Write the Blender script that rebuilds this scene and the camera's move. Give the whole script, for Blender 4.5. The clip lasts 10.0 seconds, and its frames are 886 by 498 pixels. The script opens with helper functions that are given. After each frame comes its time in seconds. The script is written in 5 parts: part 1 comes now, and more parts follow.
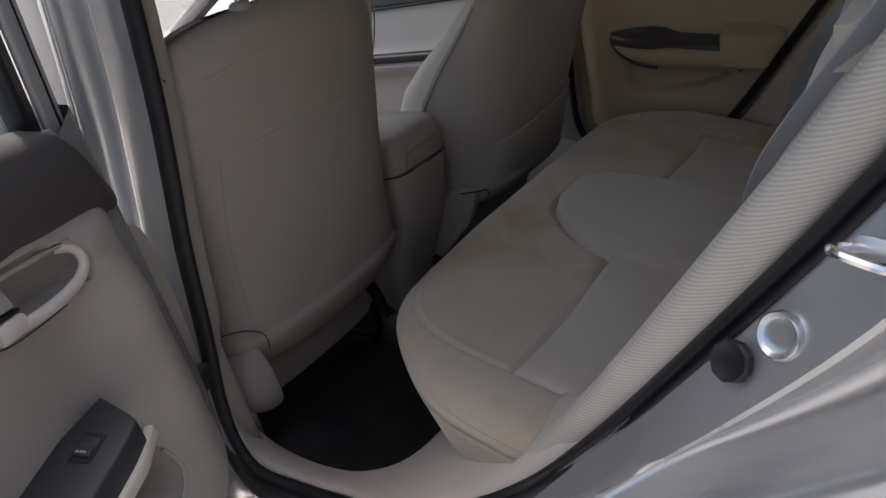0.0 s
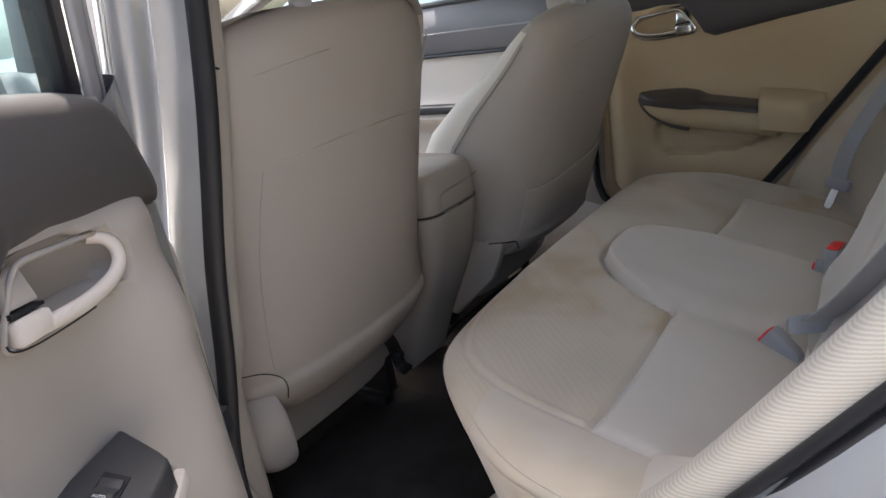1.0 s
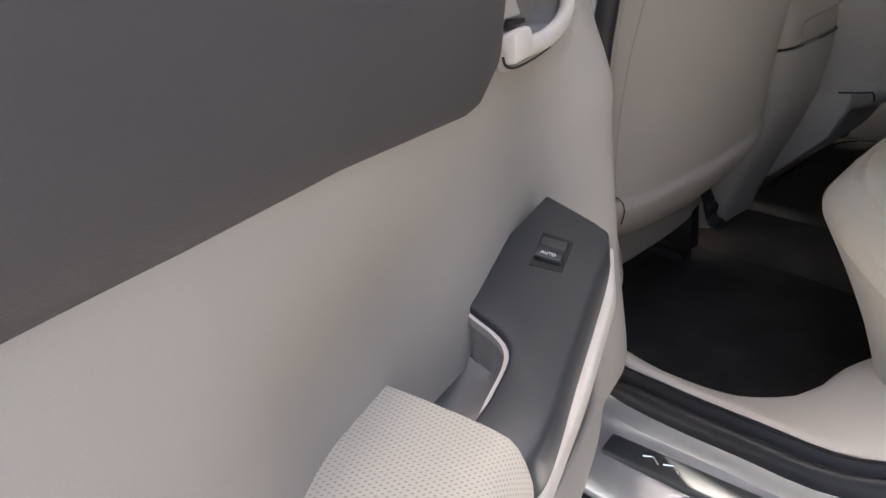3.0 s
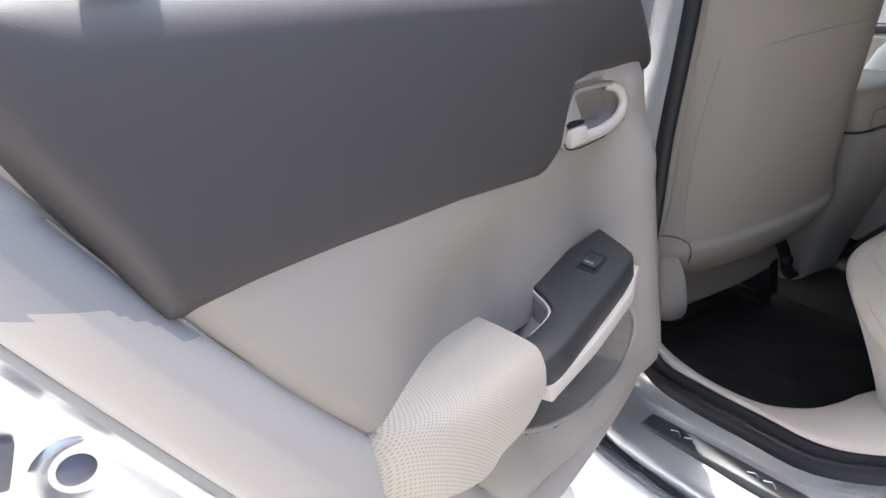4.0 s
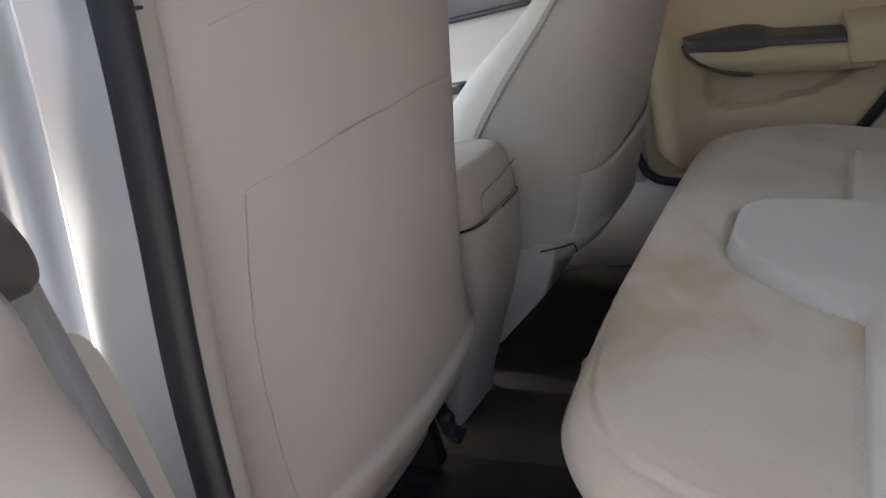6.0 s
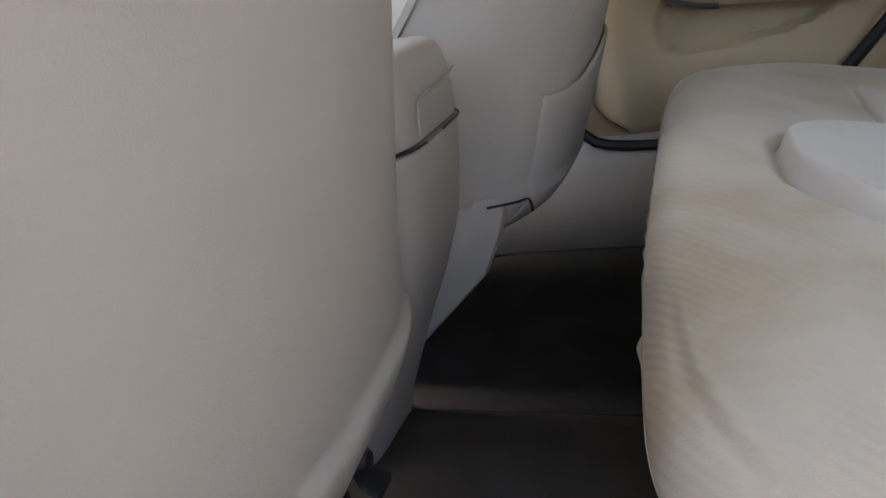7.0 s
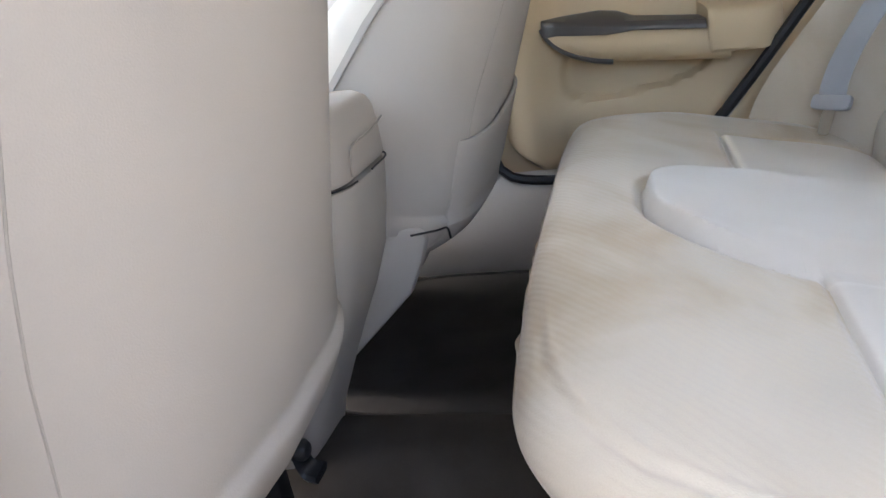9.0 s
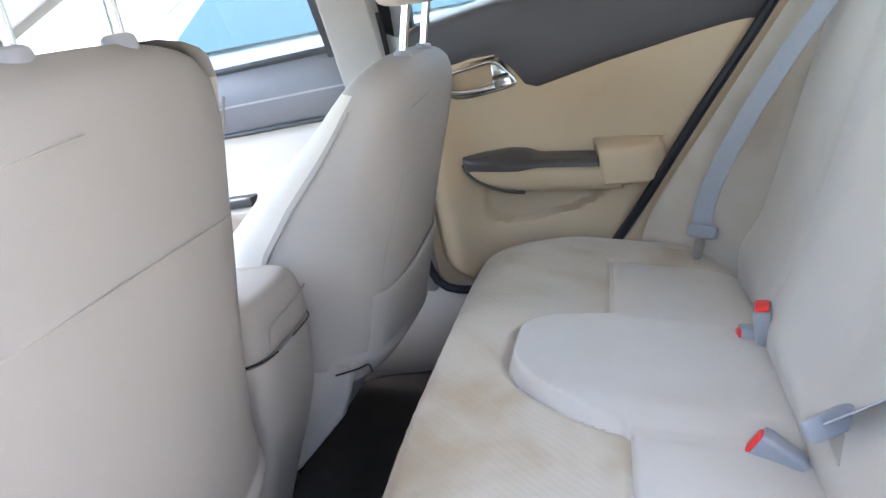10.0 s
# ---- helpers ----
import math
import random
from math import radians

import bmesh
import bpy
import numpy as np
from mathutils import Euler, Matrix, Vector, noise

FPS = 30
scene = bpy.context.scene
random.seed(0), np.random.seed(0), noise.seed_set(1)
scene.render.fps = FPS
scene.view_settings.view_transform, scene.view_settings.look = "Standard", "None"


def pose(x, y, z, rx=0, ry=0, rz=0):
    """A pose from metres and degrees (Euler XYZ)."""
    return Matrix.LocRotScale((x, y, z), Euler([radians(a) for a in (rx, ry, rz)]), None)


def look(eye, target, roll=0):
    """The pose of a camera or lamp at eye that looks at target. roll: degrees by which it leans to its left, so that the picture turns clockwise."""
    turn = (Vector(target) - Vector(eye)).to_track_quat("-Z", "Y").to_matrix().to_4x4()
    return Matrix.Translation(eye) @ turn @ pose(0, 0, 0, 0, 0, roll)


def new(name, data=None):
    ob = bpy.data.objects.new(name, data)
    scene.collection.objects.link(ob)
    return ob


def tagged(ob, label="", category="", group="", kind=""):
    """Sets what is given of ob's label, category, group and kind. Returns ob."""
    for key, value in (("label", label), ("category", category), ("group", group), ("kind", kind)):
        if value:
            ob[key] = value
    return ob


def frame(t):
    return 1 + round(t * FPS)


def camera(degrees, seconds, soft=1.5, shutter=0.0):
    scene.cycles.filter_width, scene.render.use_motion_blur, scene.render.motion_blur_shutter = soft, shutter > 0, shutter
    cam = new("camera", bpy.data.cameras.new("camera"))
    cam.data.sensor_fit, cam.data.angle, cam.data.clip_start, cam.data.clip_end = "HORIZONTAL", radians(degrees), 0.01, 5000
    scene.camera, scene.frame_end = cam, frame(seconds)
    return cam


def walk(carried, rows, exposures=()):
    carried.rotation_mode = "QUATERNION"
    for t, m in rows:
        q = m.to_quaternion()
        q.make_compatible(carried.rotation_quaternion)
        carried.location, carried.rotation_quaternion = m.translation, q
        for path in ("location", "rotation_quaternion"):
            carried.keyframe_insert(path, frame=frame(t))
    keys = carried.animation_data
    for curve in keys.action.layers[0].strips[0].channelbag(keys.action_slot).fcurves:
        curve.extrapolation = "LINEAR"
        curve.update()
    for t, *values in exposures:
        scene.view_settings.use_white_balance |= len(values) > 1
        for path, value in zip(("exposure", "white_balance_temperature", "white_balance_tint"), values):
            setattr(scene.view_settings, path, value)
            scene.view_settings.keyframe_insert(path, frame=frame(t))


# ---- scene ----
cam = camera(64.5, 10.0)
PATH = [
    (0, (1.5756, -0.4194, 1.19), (0.3472, 0.8857, 0.304), -14.5),
    (0.5, (1.4918, -0.414, 1.136), (0.2729, 0.9767, 0.374), -11.7),
    (1, (1.3767, -0.451, 1.099), (0.2224, 1.0254, 0.401), -9.5),
    (1.5, (1.2652, -0.5343, 1.051), (0.0047, 0.8466, 0.341), -8.1),
    (2, (1.1887, -0.5793, 1.018), (-0.2545, 0.5628, 0.234), -9),
    (2.5, (1.1308, -0.5563, 1.001), (-0.3151, 0.4958, 0.105), -10.6),
    (2.7, (1.126, -0.554, 0.993), (-0.32, 0.4791, 0.075), -10.4),
    (3.8, (1.4422, -0.6917, 1.091), (-0.2611, 0.0154, 0.316), -9.5),
    (4, (1.4808, -0.7008, 1.114), (-0.2423, -0.0267, 0.353), -9),
    (4.5, (1.4954, -0.6515, 1.136), (-0.2609, 0.0013, 0.437), -8.5),
    (5, (1.3211, -0.5562, 1.103), (-0.2977, 0.3878, 0.403), -10.4),
    (5.5, (1.2003, -0.4147, 1.086), (-0.0029, 0.9682, 0.286), -10.5),
    (5.7, (1.1382, -0.3394, 1.065), (-0.0064, 1.1115, 0.3), -13.6),
    (6.8, (0.8171, 0.031, 0.861), (-0.0062, 1.7073, 0.146), -14.4),
    (7, (0.7833, 0.0347, 0.817), (0.0709, 1.7464, 0.067), -12.2),
    (7.5, (0.7191, -0.005, 0.736), (0.1416, 1.7767, 0.035), -7.9),
    (8, (0.7136, -0.0157, 0.713), (0.1562, 1.7689, 0.003), -7.8),
    (8.5, (0.769, -0.0086, 0.803), (0.2489, 1.7791, 0.071), -9.3),
    (9, (0.8431, -0.0856, 0.862), (0.304, 1.7031, 0.148), -10.1),
    (9.5, (0.9619, -0.1689, 0.979), (0.3539, 1.6054, 0.284), -12.1),
    (10, (1.0607, -0.1741, 1.071), (0.5142, 1.645, 0.445), -12.3),
]
EXPOSURES = [(0, 1.3, 6650, 12), (0.5, 2.0, 6750, 12), (1, 2.55, 6800, 12), (2.0, 2.7, 6850, 11), (2.5, 2.65, 6850, 10), (4.0, 2.65, 6270, 10), (4.5, 2.40, 6270, 10), (5.0, 2.27, 6320, 11), (5.5, 2.52, 6570, 11), (7.0, 3.3, 6520, 10), (7.5, 3.42, 6420, 10), (9, 4.0, 6400, 10), (9.5, 4.0, 6400, 10), (10, 4.0, 5980, 10)]
walk(cam, [(t, look(eye, target, roll)) for t, eye, target, roll in PATH], EXPOSURES)

# ---- light ----
world = bpy.data.worlds.new("world")
scene.world = world
world.use_nodes = True
wn = world.node_tree
sky = wn.nodes.new("ShaderNodeTexSky")
sky.sky_type, sky.sun_disc = "NISHITA", False
sky.sun_elevation, sky.sun_rotation = radians(73), radians(-72)
sky.dust_density, sky.ozone_density = 5.0, 0.5
wn.links.new(sky.outputs[0], wn.nodes["Background"].inputs[0])
wn.nodes["Background"].inputs[1].default_value = 0.15
sun = new("sun", bpy.data.lights.new("sun", "SUN"))
sun.data.energy, sun.data.angle, sun.data.color = 2.0, radians(0.6), (1.0, 0.95, 0.88)
sun.matrix_world = look((-2.47, 0.80, 8.5), (0, 0, 0))


# ---- materials ----
def material(name, color, rough=0.6, metal=0.0, vary=0.12, scale=30.0, bump=0.15, fine=400.0, sheen=0.0, coat=0.0, spec=0.5, stain=0.0):
    """A surface with a broad and a fine variation of its colour, and fine relief."""
    m = bpy.data.materials.new(name)
    m.use_nodes = True
    nt = m.node_tree
    b = nt.nodes["Principled BSDF"]
    b.inputs["Roughness"].default_value, b.inputs["Metallic"].default_value = rough, metal
    b.inputs["Sheen Weight"].default_value, b.inputs["Coat Weight"].default_value = sheen, coat
    b.inputs["Specular IOR Level"].default_value = spec
    tc = nt.nodes.new("ShaderNodeTexCoord")
    big, small = nt.nodes.new("ShaderNodeTexNoise"), nt.nodes.new("ShaderNodeTexNoise")
    big.inputs["Scale"].default_value, small.inputs["Scale"].default_value = scale * 0.2, fine
    big.inputs["Detail"].default_value = 6
    for n in (big, small):
        nt.links.new(tc.outputs["Object"], n.inputs["Vector"])
    add = nt.nodes.new("ShaderNodeMath")
    add.operation = "MULTIPLY_ADD"
    add.inputs[1].default_value = 0.35
    nt.links.new(small.outputs[0], add.inputs[0])
    nt.links.new(big.outputs[0], add.inputs[2])
    ramp = nt.nodes.new("ShaderNodeMapRange")
    ramp.inputs[1].default_value, ramp.inputs[2].default_value = 0.35, 1.0
    ramp.inputs[3].default_value, ramp.inputs[4].default_value = 1 - vary, 1 + vary
    nt.links.new(add.outputs[0], ramp.inputs[0])
    mul = nt.nodes.new("ShaderNodeVectorMath")
    mul.operation = "SCALE"
    mul.inputs[0].default_value = color
    nt.links.new(ramp.outputs[0], mul.inputs[3])
    nt.links.new(mul.outputs[0], b.inputs["Base Color"])
    if stain:
        # old brownish blotches soaked into the cloth
        blot, edge, tint = nt.nodes.new("ShaderNodeTexNoise"), nt.nodes.new("ShaderNodeMapRange"), nt.nodes.new("ShaderNodeMix")
        blot.inputs["Scale"].default_value, blot.inputs["Detail"].default_value, blot.inputs["Distortion"].default_value = 4.5, 4, 0.6
        nt.links.new(tc.outputs["Object"], blot.inputs["Vector"])
        edge.interpolation_type = "SMOOTHSTEP"
        edge.inputs[1].default_value, edge.inputs[2].default_value, edge.inputs[4].default_value = 0.44, 0.68, stain
        nt.links.new(blot.outputs[0], edge.inputs[0])
        tint.data_type, tint.blend_type = "RGBA", "MULTIPLY"
        nt.links.new(edge.outputs[0], tint.inputs[0])
        nt.links.new(mul.outputs[0], tint.inputs[6])
        tint.inputs[7].default_value = (0.74, 0.62, 0.45, 1)
        nt.links.new(tint.outputs[2], b.inputs["Base Color"])
    bp = nt.nodes.new("ShaderNodeBump")
    bp.inputs["Strength"].default_value, bp.inputs["Distance"].default_value = bump, 0.001
    nt.links.new(small.outputs[0], bp.inputs["Height"])
    nt.links.new(bp.outputs[0], b.inputs["Normal"])
    return m


def ribbed(name, color, pitch, bend, **more):
    """Woven cloth with slightly wavy ribs."""
    m = material(name, color, **more)
    nt = m.node_tree
    tc = [n for n in nt.nodes if n.type == "TEX_COORD"][0]
    wave = nt.nodes.new("ShaderNodeTexWave")
    wave.inputs["Scale"].default_value, wave.inputs["Distortion"].default_value = 1 / pitch / 3.18, bend
    wave.inputs["Detail"].default_value, wave.inputs["Detail Scale"].default_value = 0, 0.25
    wave.bands_direction = "DIAGONAL"
    nt.links.new(tc.outputs["Object"], wave.inputs["Vector"])
    bp = nt.nodes.new("ShaderNodeBump")
    bp.inputs["Strength"].default_value, bp.inputs["Distance"].default_value = 0.16, 0.0012
    old = [n for n in nt.nodes if n.type == "BUMP" and n != bp][0]
    nt.links.new(wave.outputs[1], bp.inputs["Height"])
    nt.links.new(old.outputs[0], bp.inputs["Normal"])
    nt.links.new(bp.outputs[0], nt.nodes["Principled BSDF"].inputs["Normal"])
    return m


def meshed(name, color, pitch, d1, d2, **more):
    """Open knitted cloth: small dark pits in rows along two directions."""
    m = material(name, color, **more)
    nt = m.node_tree
    tc = [n for n in nt.nodes if n.type == "TEX_COORD"][0]
    waves = []
    for d in (d1, d2):
        dot, sine = nt.nodes.new("ShaderNodeVectorMath"), nt.nodes.new("ShaderNodeMath")
        dot.operation, sine.operation = "DOT_PRODUCT", "SINE"
        dot.inputs[1].default_value = [q * math.pi / pitch for q in d]
        nt.links.new(tc.outputs["Object"], dot.inputs[0])
        nt.links.new(dot.outputs["Value"], sine.inputs[0])
        waves.append(sine)
    mulw = nt.nodes.new("ShaderNodeMath")
    mulw.operation = "MULTIPLY"
    nt.links.new(waves[0].outputs[0], mulw.inputs[0])
    nt.links.new(waves[1].outputs[0], mulw.inputs[1])
    rng = nt.nodes.new("ShaderNodeMapRange")
    rng.inputs[1].default_value, rng.inputs[2].default_value = 0.35, 0.85
    rng.inputs[3].default_value, rng.inputs[4].default_value = 1.0, 0.60
    nt.links.new(mulw.outputs[0], rng.inputs[0])
    mul = [n for n in nt.nodes if n.type == "VECT_MATH" and n.operation == "SCALE"][0]
    mul2 = nt.nodes.new("ShaderNodeVectorMath")
    mul2.operation = "SCALE"
    nt.links.new(mul.outputs[0], mul2.inputs[0])
    nt.links.new(rng.outputs[0], mul2.inputs[3])
    nt.links.new(mul2.outputs[0], nt.nodes["Principled BSDF"].inputs["Base Color"])
    bp = [n for n in nt.nodes if n.type == "BUMP"][0]
    bp.inputs["Strength"].default_value = 0.5
    nt.links.new(rng.outputs[0], bp.inputs["Height"])
    return m


def twill(name, color, pitch, d, **more):
    """Cloth with close ribs across one direction."""
    m = material(name, color, **more)
    nt = m.node_tree
    tc = [n for n in nt.nodes if n.type == "TEX_COORD"][0]
    warp, dot, add, sine = nt.nodes.new("ShaderNodeTexNoise"), nt.nodes.new("ShaderNodeVectorMath"), nt.nodes.new("ShaderNodeMath"), nt.nodes.new("ShaderNodeMath")
    warp.inputs["Scale"].default_value = 260
    dot.operation, add.operation, sine.operation = "DOT_PRODUCT", "MULTIPLY_ADD", "SINE"
    dot.inputs[1].default_value = [q * 2 * math.pi / pitch for q in d]
    add.inputs[1].default_value = 2.2
    nt.links.new(tc.outputs["Object"], warp.inputs["Vector"])
    nt.links.new(tc.outputs["Object"], dot.inputs[0])
    nt.links.new(warp.outputs[0], add.inputs[0])
    nt.links.new(dot.outputs["Value"], add.inputs[2])
    nt.links.new(add.outputs[0], sine.inputs[0])
    rng = nt.nodes.new("ShaderNodeMapRange")
    rng.inputs[1].default_value, rng.inputs[2].default_value = -0.5, 0.7
    rng.inputs[3].default_value, rng.inputs[4].default_value = 0.80, 1.0
    nt.links.new(sine.outputs[0], rng.inputs[0])
    mul = [n for n in nt.nodes if n.type == "VECT_MATH" and n.operation == "SCALE"][0]
    mul2 = nt.nodes.new("ShaderNodeVectorMath")
    mul2.operation = "SCALE"
    nt.links.new(mul.outputs[0], mul2.inputs[0])
    nt.links.new(rng.outputs[0], mul2.inputs[3])
    nt.links.new(mul2.outputs[0], nt.nodes["Principled BSDF"].inputs["Base Color"])
    bp = [n for n in nt.nodes if n.type == "BUMP"][0]
    bp.inputs["Strength"].default_value = 0.6
    nt.links.new(rng.outputs[0], bp.inputs["Height"])
    return m


BEIGE = (0.32, 0.293, 0.262)
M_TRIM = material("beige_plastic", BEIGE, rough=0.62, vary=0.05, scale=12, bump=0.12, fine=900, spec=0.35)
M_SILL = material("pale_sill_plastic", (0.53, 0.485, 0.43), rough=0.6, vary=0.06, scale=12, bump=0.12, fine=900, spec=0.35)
M_FLANGE = material("pale_grey_plastic", (0.40, 0.375, 0.35), rough=0.55, vary=0.05, scale=12, bump=0.10, fine=900, spec=0.4)
M_TAN = material("tan_plastic", (0.47, 0.36, 0.225), rough=0.62, vary=0.05, scale=12, bump=0.12, fine=900, spec=0.35)
M_CLOTH = material("beige_cloth", (0.465, 0.41, 0.335), stain=0.35, rough=0.95, vary=0.10, scale=18, bump=0.35, fine=700, sheen=0.25, spec=0.2)
M_BACK = material("beige_vinyl", (0.34, 0.308, 0.275), rough=0.72, vary=0.06, scale=15, bump=0.2, fine=800, spec=0.3)
M_RIB = ribbed("ribbed_cloth", (0.455, 0.39, 0.30), 0.0065, 6.0, stain=0.7, rough=0.95, vary=0.10, scale=20, bump=0.3, fine=700, sheen=0.25, spec=0.2)
M_SEATC = material("pale_seat_cloth", (0.56, 0.515, 0.45), rough=0.95, vary=0.06, scale=18, bump=0.35, fine=700, sheen=0.25, spec=0.2)
M_INSERT = material("grey_cloth", (0.485, 0.435, 0.37), stain=0.15, rough=0.95, vary=0.07, scale=25, bump=0.4, fine=800, sheen=0.3, spec=0.2)
M_KNIT = twill("twill_bolster_cloth", (0.47, 0.43, 0.36), 0.0038, (-0.25, 0.10, 0.96), rough=0.95, vary=0.06, bump=0.4, sheen=0.2, spec=0.2)
M_MESH = meshed("knitted_cloth", (0.47, 0.425, 0.35), 0.0019, (1.0, 0.3, 0.0), (0.0, -0.6, 0.85), rough=0.95, vary=0.06, bump=0.4, sheen=0.2, spec=0.2)
M_DARK = material("charcoal_vinyl", (0.060, 0.055, 0.055), rough=0.55, vary=0.08, scale=10, bump=0.25, fine=1200, spec=0.4)
M_BLACK = material("black_plastic", (0.028, 0.030, 0.033), rough=0.45, vary=0.10, bump=0.15, fine=1200)
M_GRIP = material("dark_grey_plastic", (0.055, 0.048, 0.044), rough=0.4, vary=0.10, bump=0.15, fine=1200)
M_RUBBER = material("black_rubber", (0.014, 0.014, 0.016), spec=0.3, rough=0.45, vary=0.15, bump=0.1, fine=500)
M_SEAM = material("seam_thread", (0.29, 0.265, 0.235), rough=0.9, vary=0.1)
M_FOLD = material("vinyl_fold", (0.36, 0.325, 0.28), rough=0.8, vary=0.1)
M_CARPET = material("dark_carpet", (0.033, 0.030, 0.028), rough=1.0, vary=0.35, scale=60, bump=1.0, fine=900, spec=0.1)
M_CARPET2 = material("brown_carpet", (0.044, 0.037, 0.032), rough=1.0, vary=0.3, scale=60, bump=1.0, fine=900, spec=0.1)
M_SILVER = material("silver_paint", (0.50, 0.51, 0.52), rough=0.26, metal=0.7, vary=0.04, scale=8, bump=0.03, fine=1500, coat=0.6)
# paler and shinier than M_SILVER, to put sky highlights on the pillar ridges
M_BRIGHT = material("bright_gloss", (0.80, 0.80, 0.80), rough=0.16, metal=0.85, vary=0.03, bump=0.02, coat=0.6)
M_CHROME = material("chrome", (0.75, 0.74, 0.72), rough=0.18, metal=1.0, vary=0.06, bump=0.02)
# the blue of the reflected sky is put into the colour
M_MIRROR = material("mirror", (0.30, 0.46, 0.62), rough=0.015, metal=1.0, vary=0.01, bump=0.0)
M_STEEL = material("bare_steel", (0.45, 0.45, 0.46), rough=0.35, metal=0.9, vary=0.1, bump=0.1)
M_RED = material("red_plastic", (0.75, 0.03, 0.025), rough=0.35, vary=0.05, bump=0.05)
M_WHITE = material("white_print", (0.8, 0.8, 0.8), rough=0.5, vary=0.03, bump=0.02)
M_BELT = material("grey_webbing", (0.33, 0.34, 0.36), rough=0.8, vary=0.06, bump=0.5, fine=1500, sheen=0.2)
M_GREY = material("grey_plastic", (0.30, 0.30, 0.31), rough=0.55, vary=0.06, bump=0.1)
M_GROMMET = material("blue_grey_rubber", (0.09, 0.10, 0.14), rough=0.35, vary=0.05, bump=0.05)
M_EDGE = material("grey_panel_edge", (0.25, 0.25, 0.265), rough=0.5, vary=0.06, bump=0.15, fine=1100)
M_SLATE = material("slate_vinyl", (0.17, 0.17, 0.185), rough=0.5, vary=0.06, bump=0.15, fine=1100)
M_HEAD = material("headliner_cloth", (0.70, 0.67, 0.63), rough=1.0, vary=0.05, bump=0.3, fine=800)
M_GROUND = material("pale_concrete", (0.30, 0.295, 0.28), rough=0.9, vary=0.2, scale=3, bump=0.4, fine=120)
M_CARW = material("white_paint", (0.78, 0.79, 0.80), rough=0.3, vary=0.02, bump=0.02, coat=0.6)
# dark colour that stands in for the shade under the armrest
M_POCKET_SHADE = material("pocket_shade", (0.10, 0.088, 0.075), rough=1.0, vary=0.2, bump=0.6, fine=900, spec=0.1)
M_SCREEN = material("dark_teal_glass", (0.02, 0.045, 0.05), rough=0.08, vary=0.05, bump=0.0, coat=0.5)
M_WALLOUT = material("render_wall", (0.13, 0.125, 0.12), rough=0.95, vary=0.15, scale=4, bump=0.3, fine=90)


def glass(name, tint):
    m = bpy.data.materials.new(name)
    m.use_nodes = True
    nt = m.node_tree
    nt.nodes.remove(nt.nodes["Principled BSDF"])
    tr, gl = nt.nodes.new("ShaderNodeBsdfTransparent"), nt.nodes.new("ShaderNodeBsdfGlossy")
    tr.inputs[0].default_value, gl.inputs[0].default_value = (*tint, 1), (1, 1, 1, 1)
    gl.inputs["Roughness"].default_value = 0.02
    mix, fr = nt.nodes.new("ShaderNodeMixShader"), nt.nodes.new("ShaderNodeLayerWeight")
    fr.inputs[0].default_value = 0.5
    steep, gloss = nt.nodes.new("ShaderNodeMath"), nt.nodes.new("ShaderNodeMath")
    steep.operation, gloss.operation = "POWER", "MULTIPLY_ADD"
    steep.inputs[1].default_value, gloss.inputs[1].default_value, gloss.inputs[2].default_value = 5.0, 0.8, 0.035
    nt.links.new(fr.outputs["Facing"], steep.inputs[0])
    nt.links.new(steep.outputs[0], gloss.inputs[0])
    nt.links.new(gloss.outputs[0], mix.inputs[0])
    nt.links.new(tr.outputs[0], mix.inputs[1])
    nt.links.new(gl.outputs[0], mix.inputs[2])
    nt.links.new(mix.outputs[0], nt.nodes["Material Output"].inputs[0])
    return m


M_GLASS = glass("green_tinted_glass", (0.82, 0.91, 0.91))
# tint added to hold back light from the rear
M_TINT = glass("light_dimming_glass", (0.72, 0.76, 0.76))
M_CLEAR = glass("clear_glass", (0.95, 0.97, 0.96))


# ---- building helpers ----
def smooth(e0, e1, x):
    k = min(1.0, max(0.0, (x - e0) / (e1 - e0)))
    return k * k * (3 - 2 * k)


def table(rows, x):
    """The value at x by straight lines between rows of (x, value)."""
    return float(np.interp(x, [r[0] for r in rows], [r[1] for r in rows]))


def part(name, verts, faces, mat, parent=None, label="", shade=True, mats=None, idx=None, bevel=0.0, seg=2):
    """One mesh object, under parent where one is given; its points are in the parent's frame."""
    me = bpy.data.meshes.new(name)
    bm = bmesh.new()
    vs = [bm.verts.new(v) for v in verts]
    for k, f in enumerate(faces):
        try:
            face = bm.faces.new([vs[i] for i in f])
        except ValueError:
            continue
        face.material_index = idx[k] if idx else 0
    bmesh.ops.remove_doubles(bm, verts=bm.verts, dist=1e-5)
    bmesh.ops.recalc_face_normals(bm, faces=bm.faces)
    if bevel:
        sharp = [e for e in bm.edges if len(e.link_faces) == 2 and e.calc_face_angle(0) > 0.5]
        bmesh.ops.bevel(bm, geom=sharp, offset=bevel, segments=seg, profile=0.5, affect="EDGES", clamp_overlap=True)
    for f in bm.faces:
        f.smooth = shade
    bm.to_mesh(me)
    bm.free()
    if shade:
        me.set_sharp_from_angle(angle=radians(42))
    for m in mats or [mat]:
        me.materials.append(m)
    ob = new(name, me)
    if parent is not None:
        ob.parent = parent
    if label:
        ob["label"] = label
    return ob


def thing(name, m, label, category, group="", kind=""):
    ob = new(name)
    ob.matrix_world = m
    ob.empty_display_size = 0.05
    return tagged(ob, label, category, group, kind)


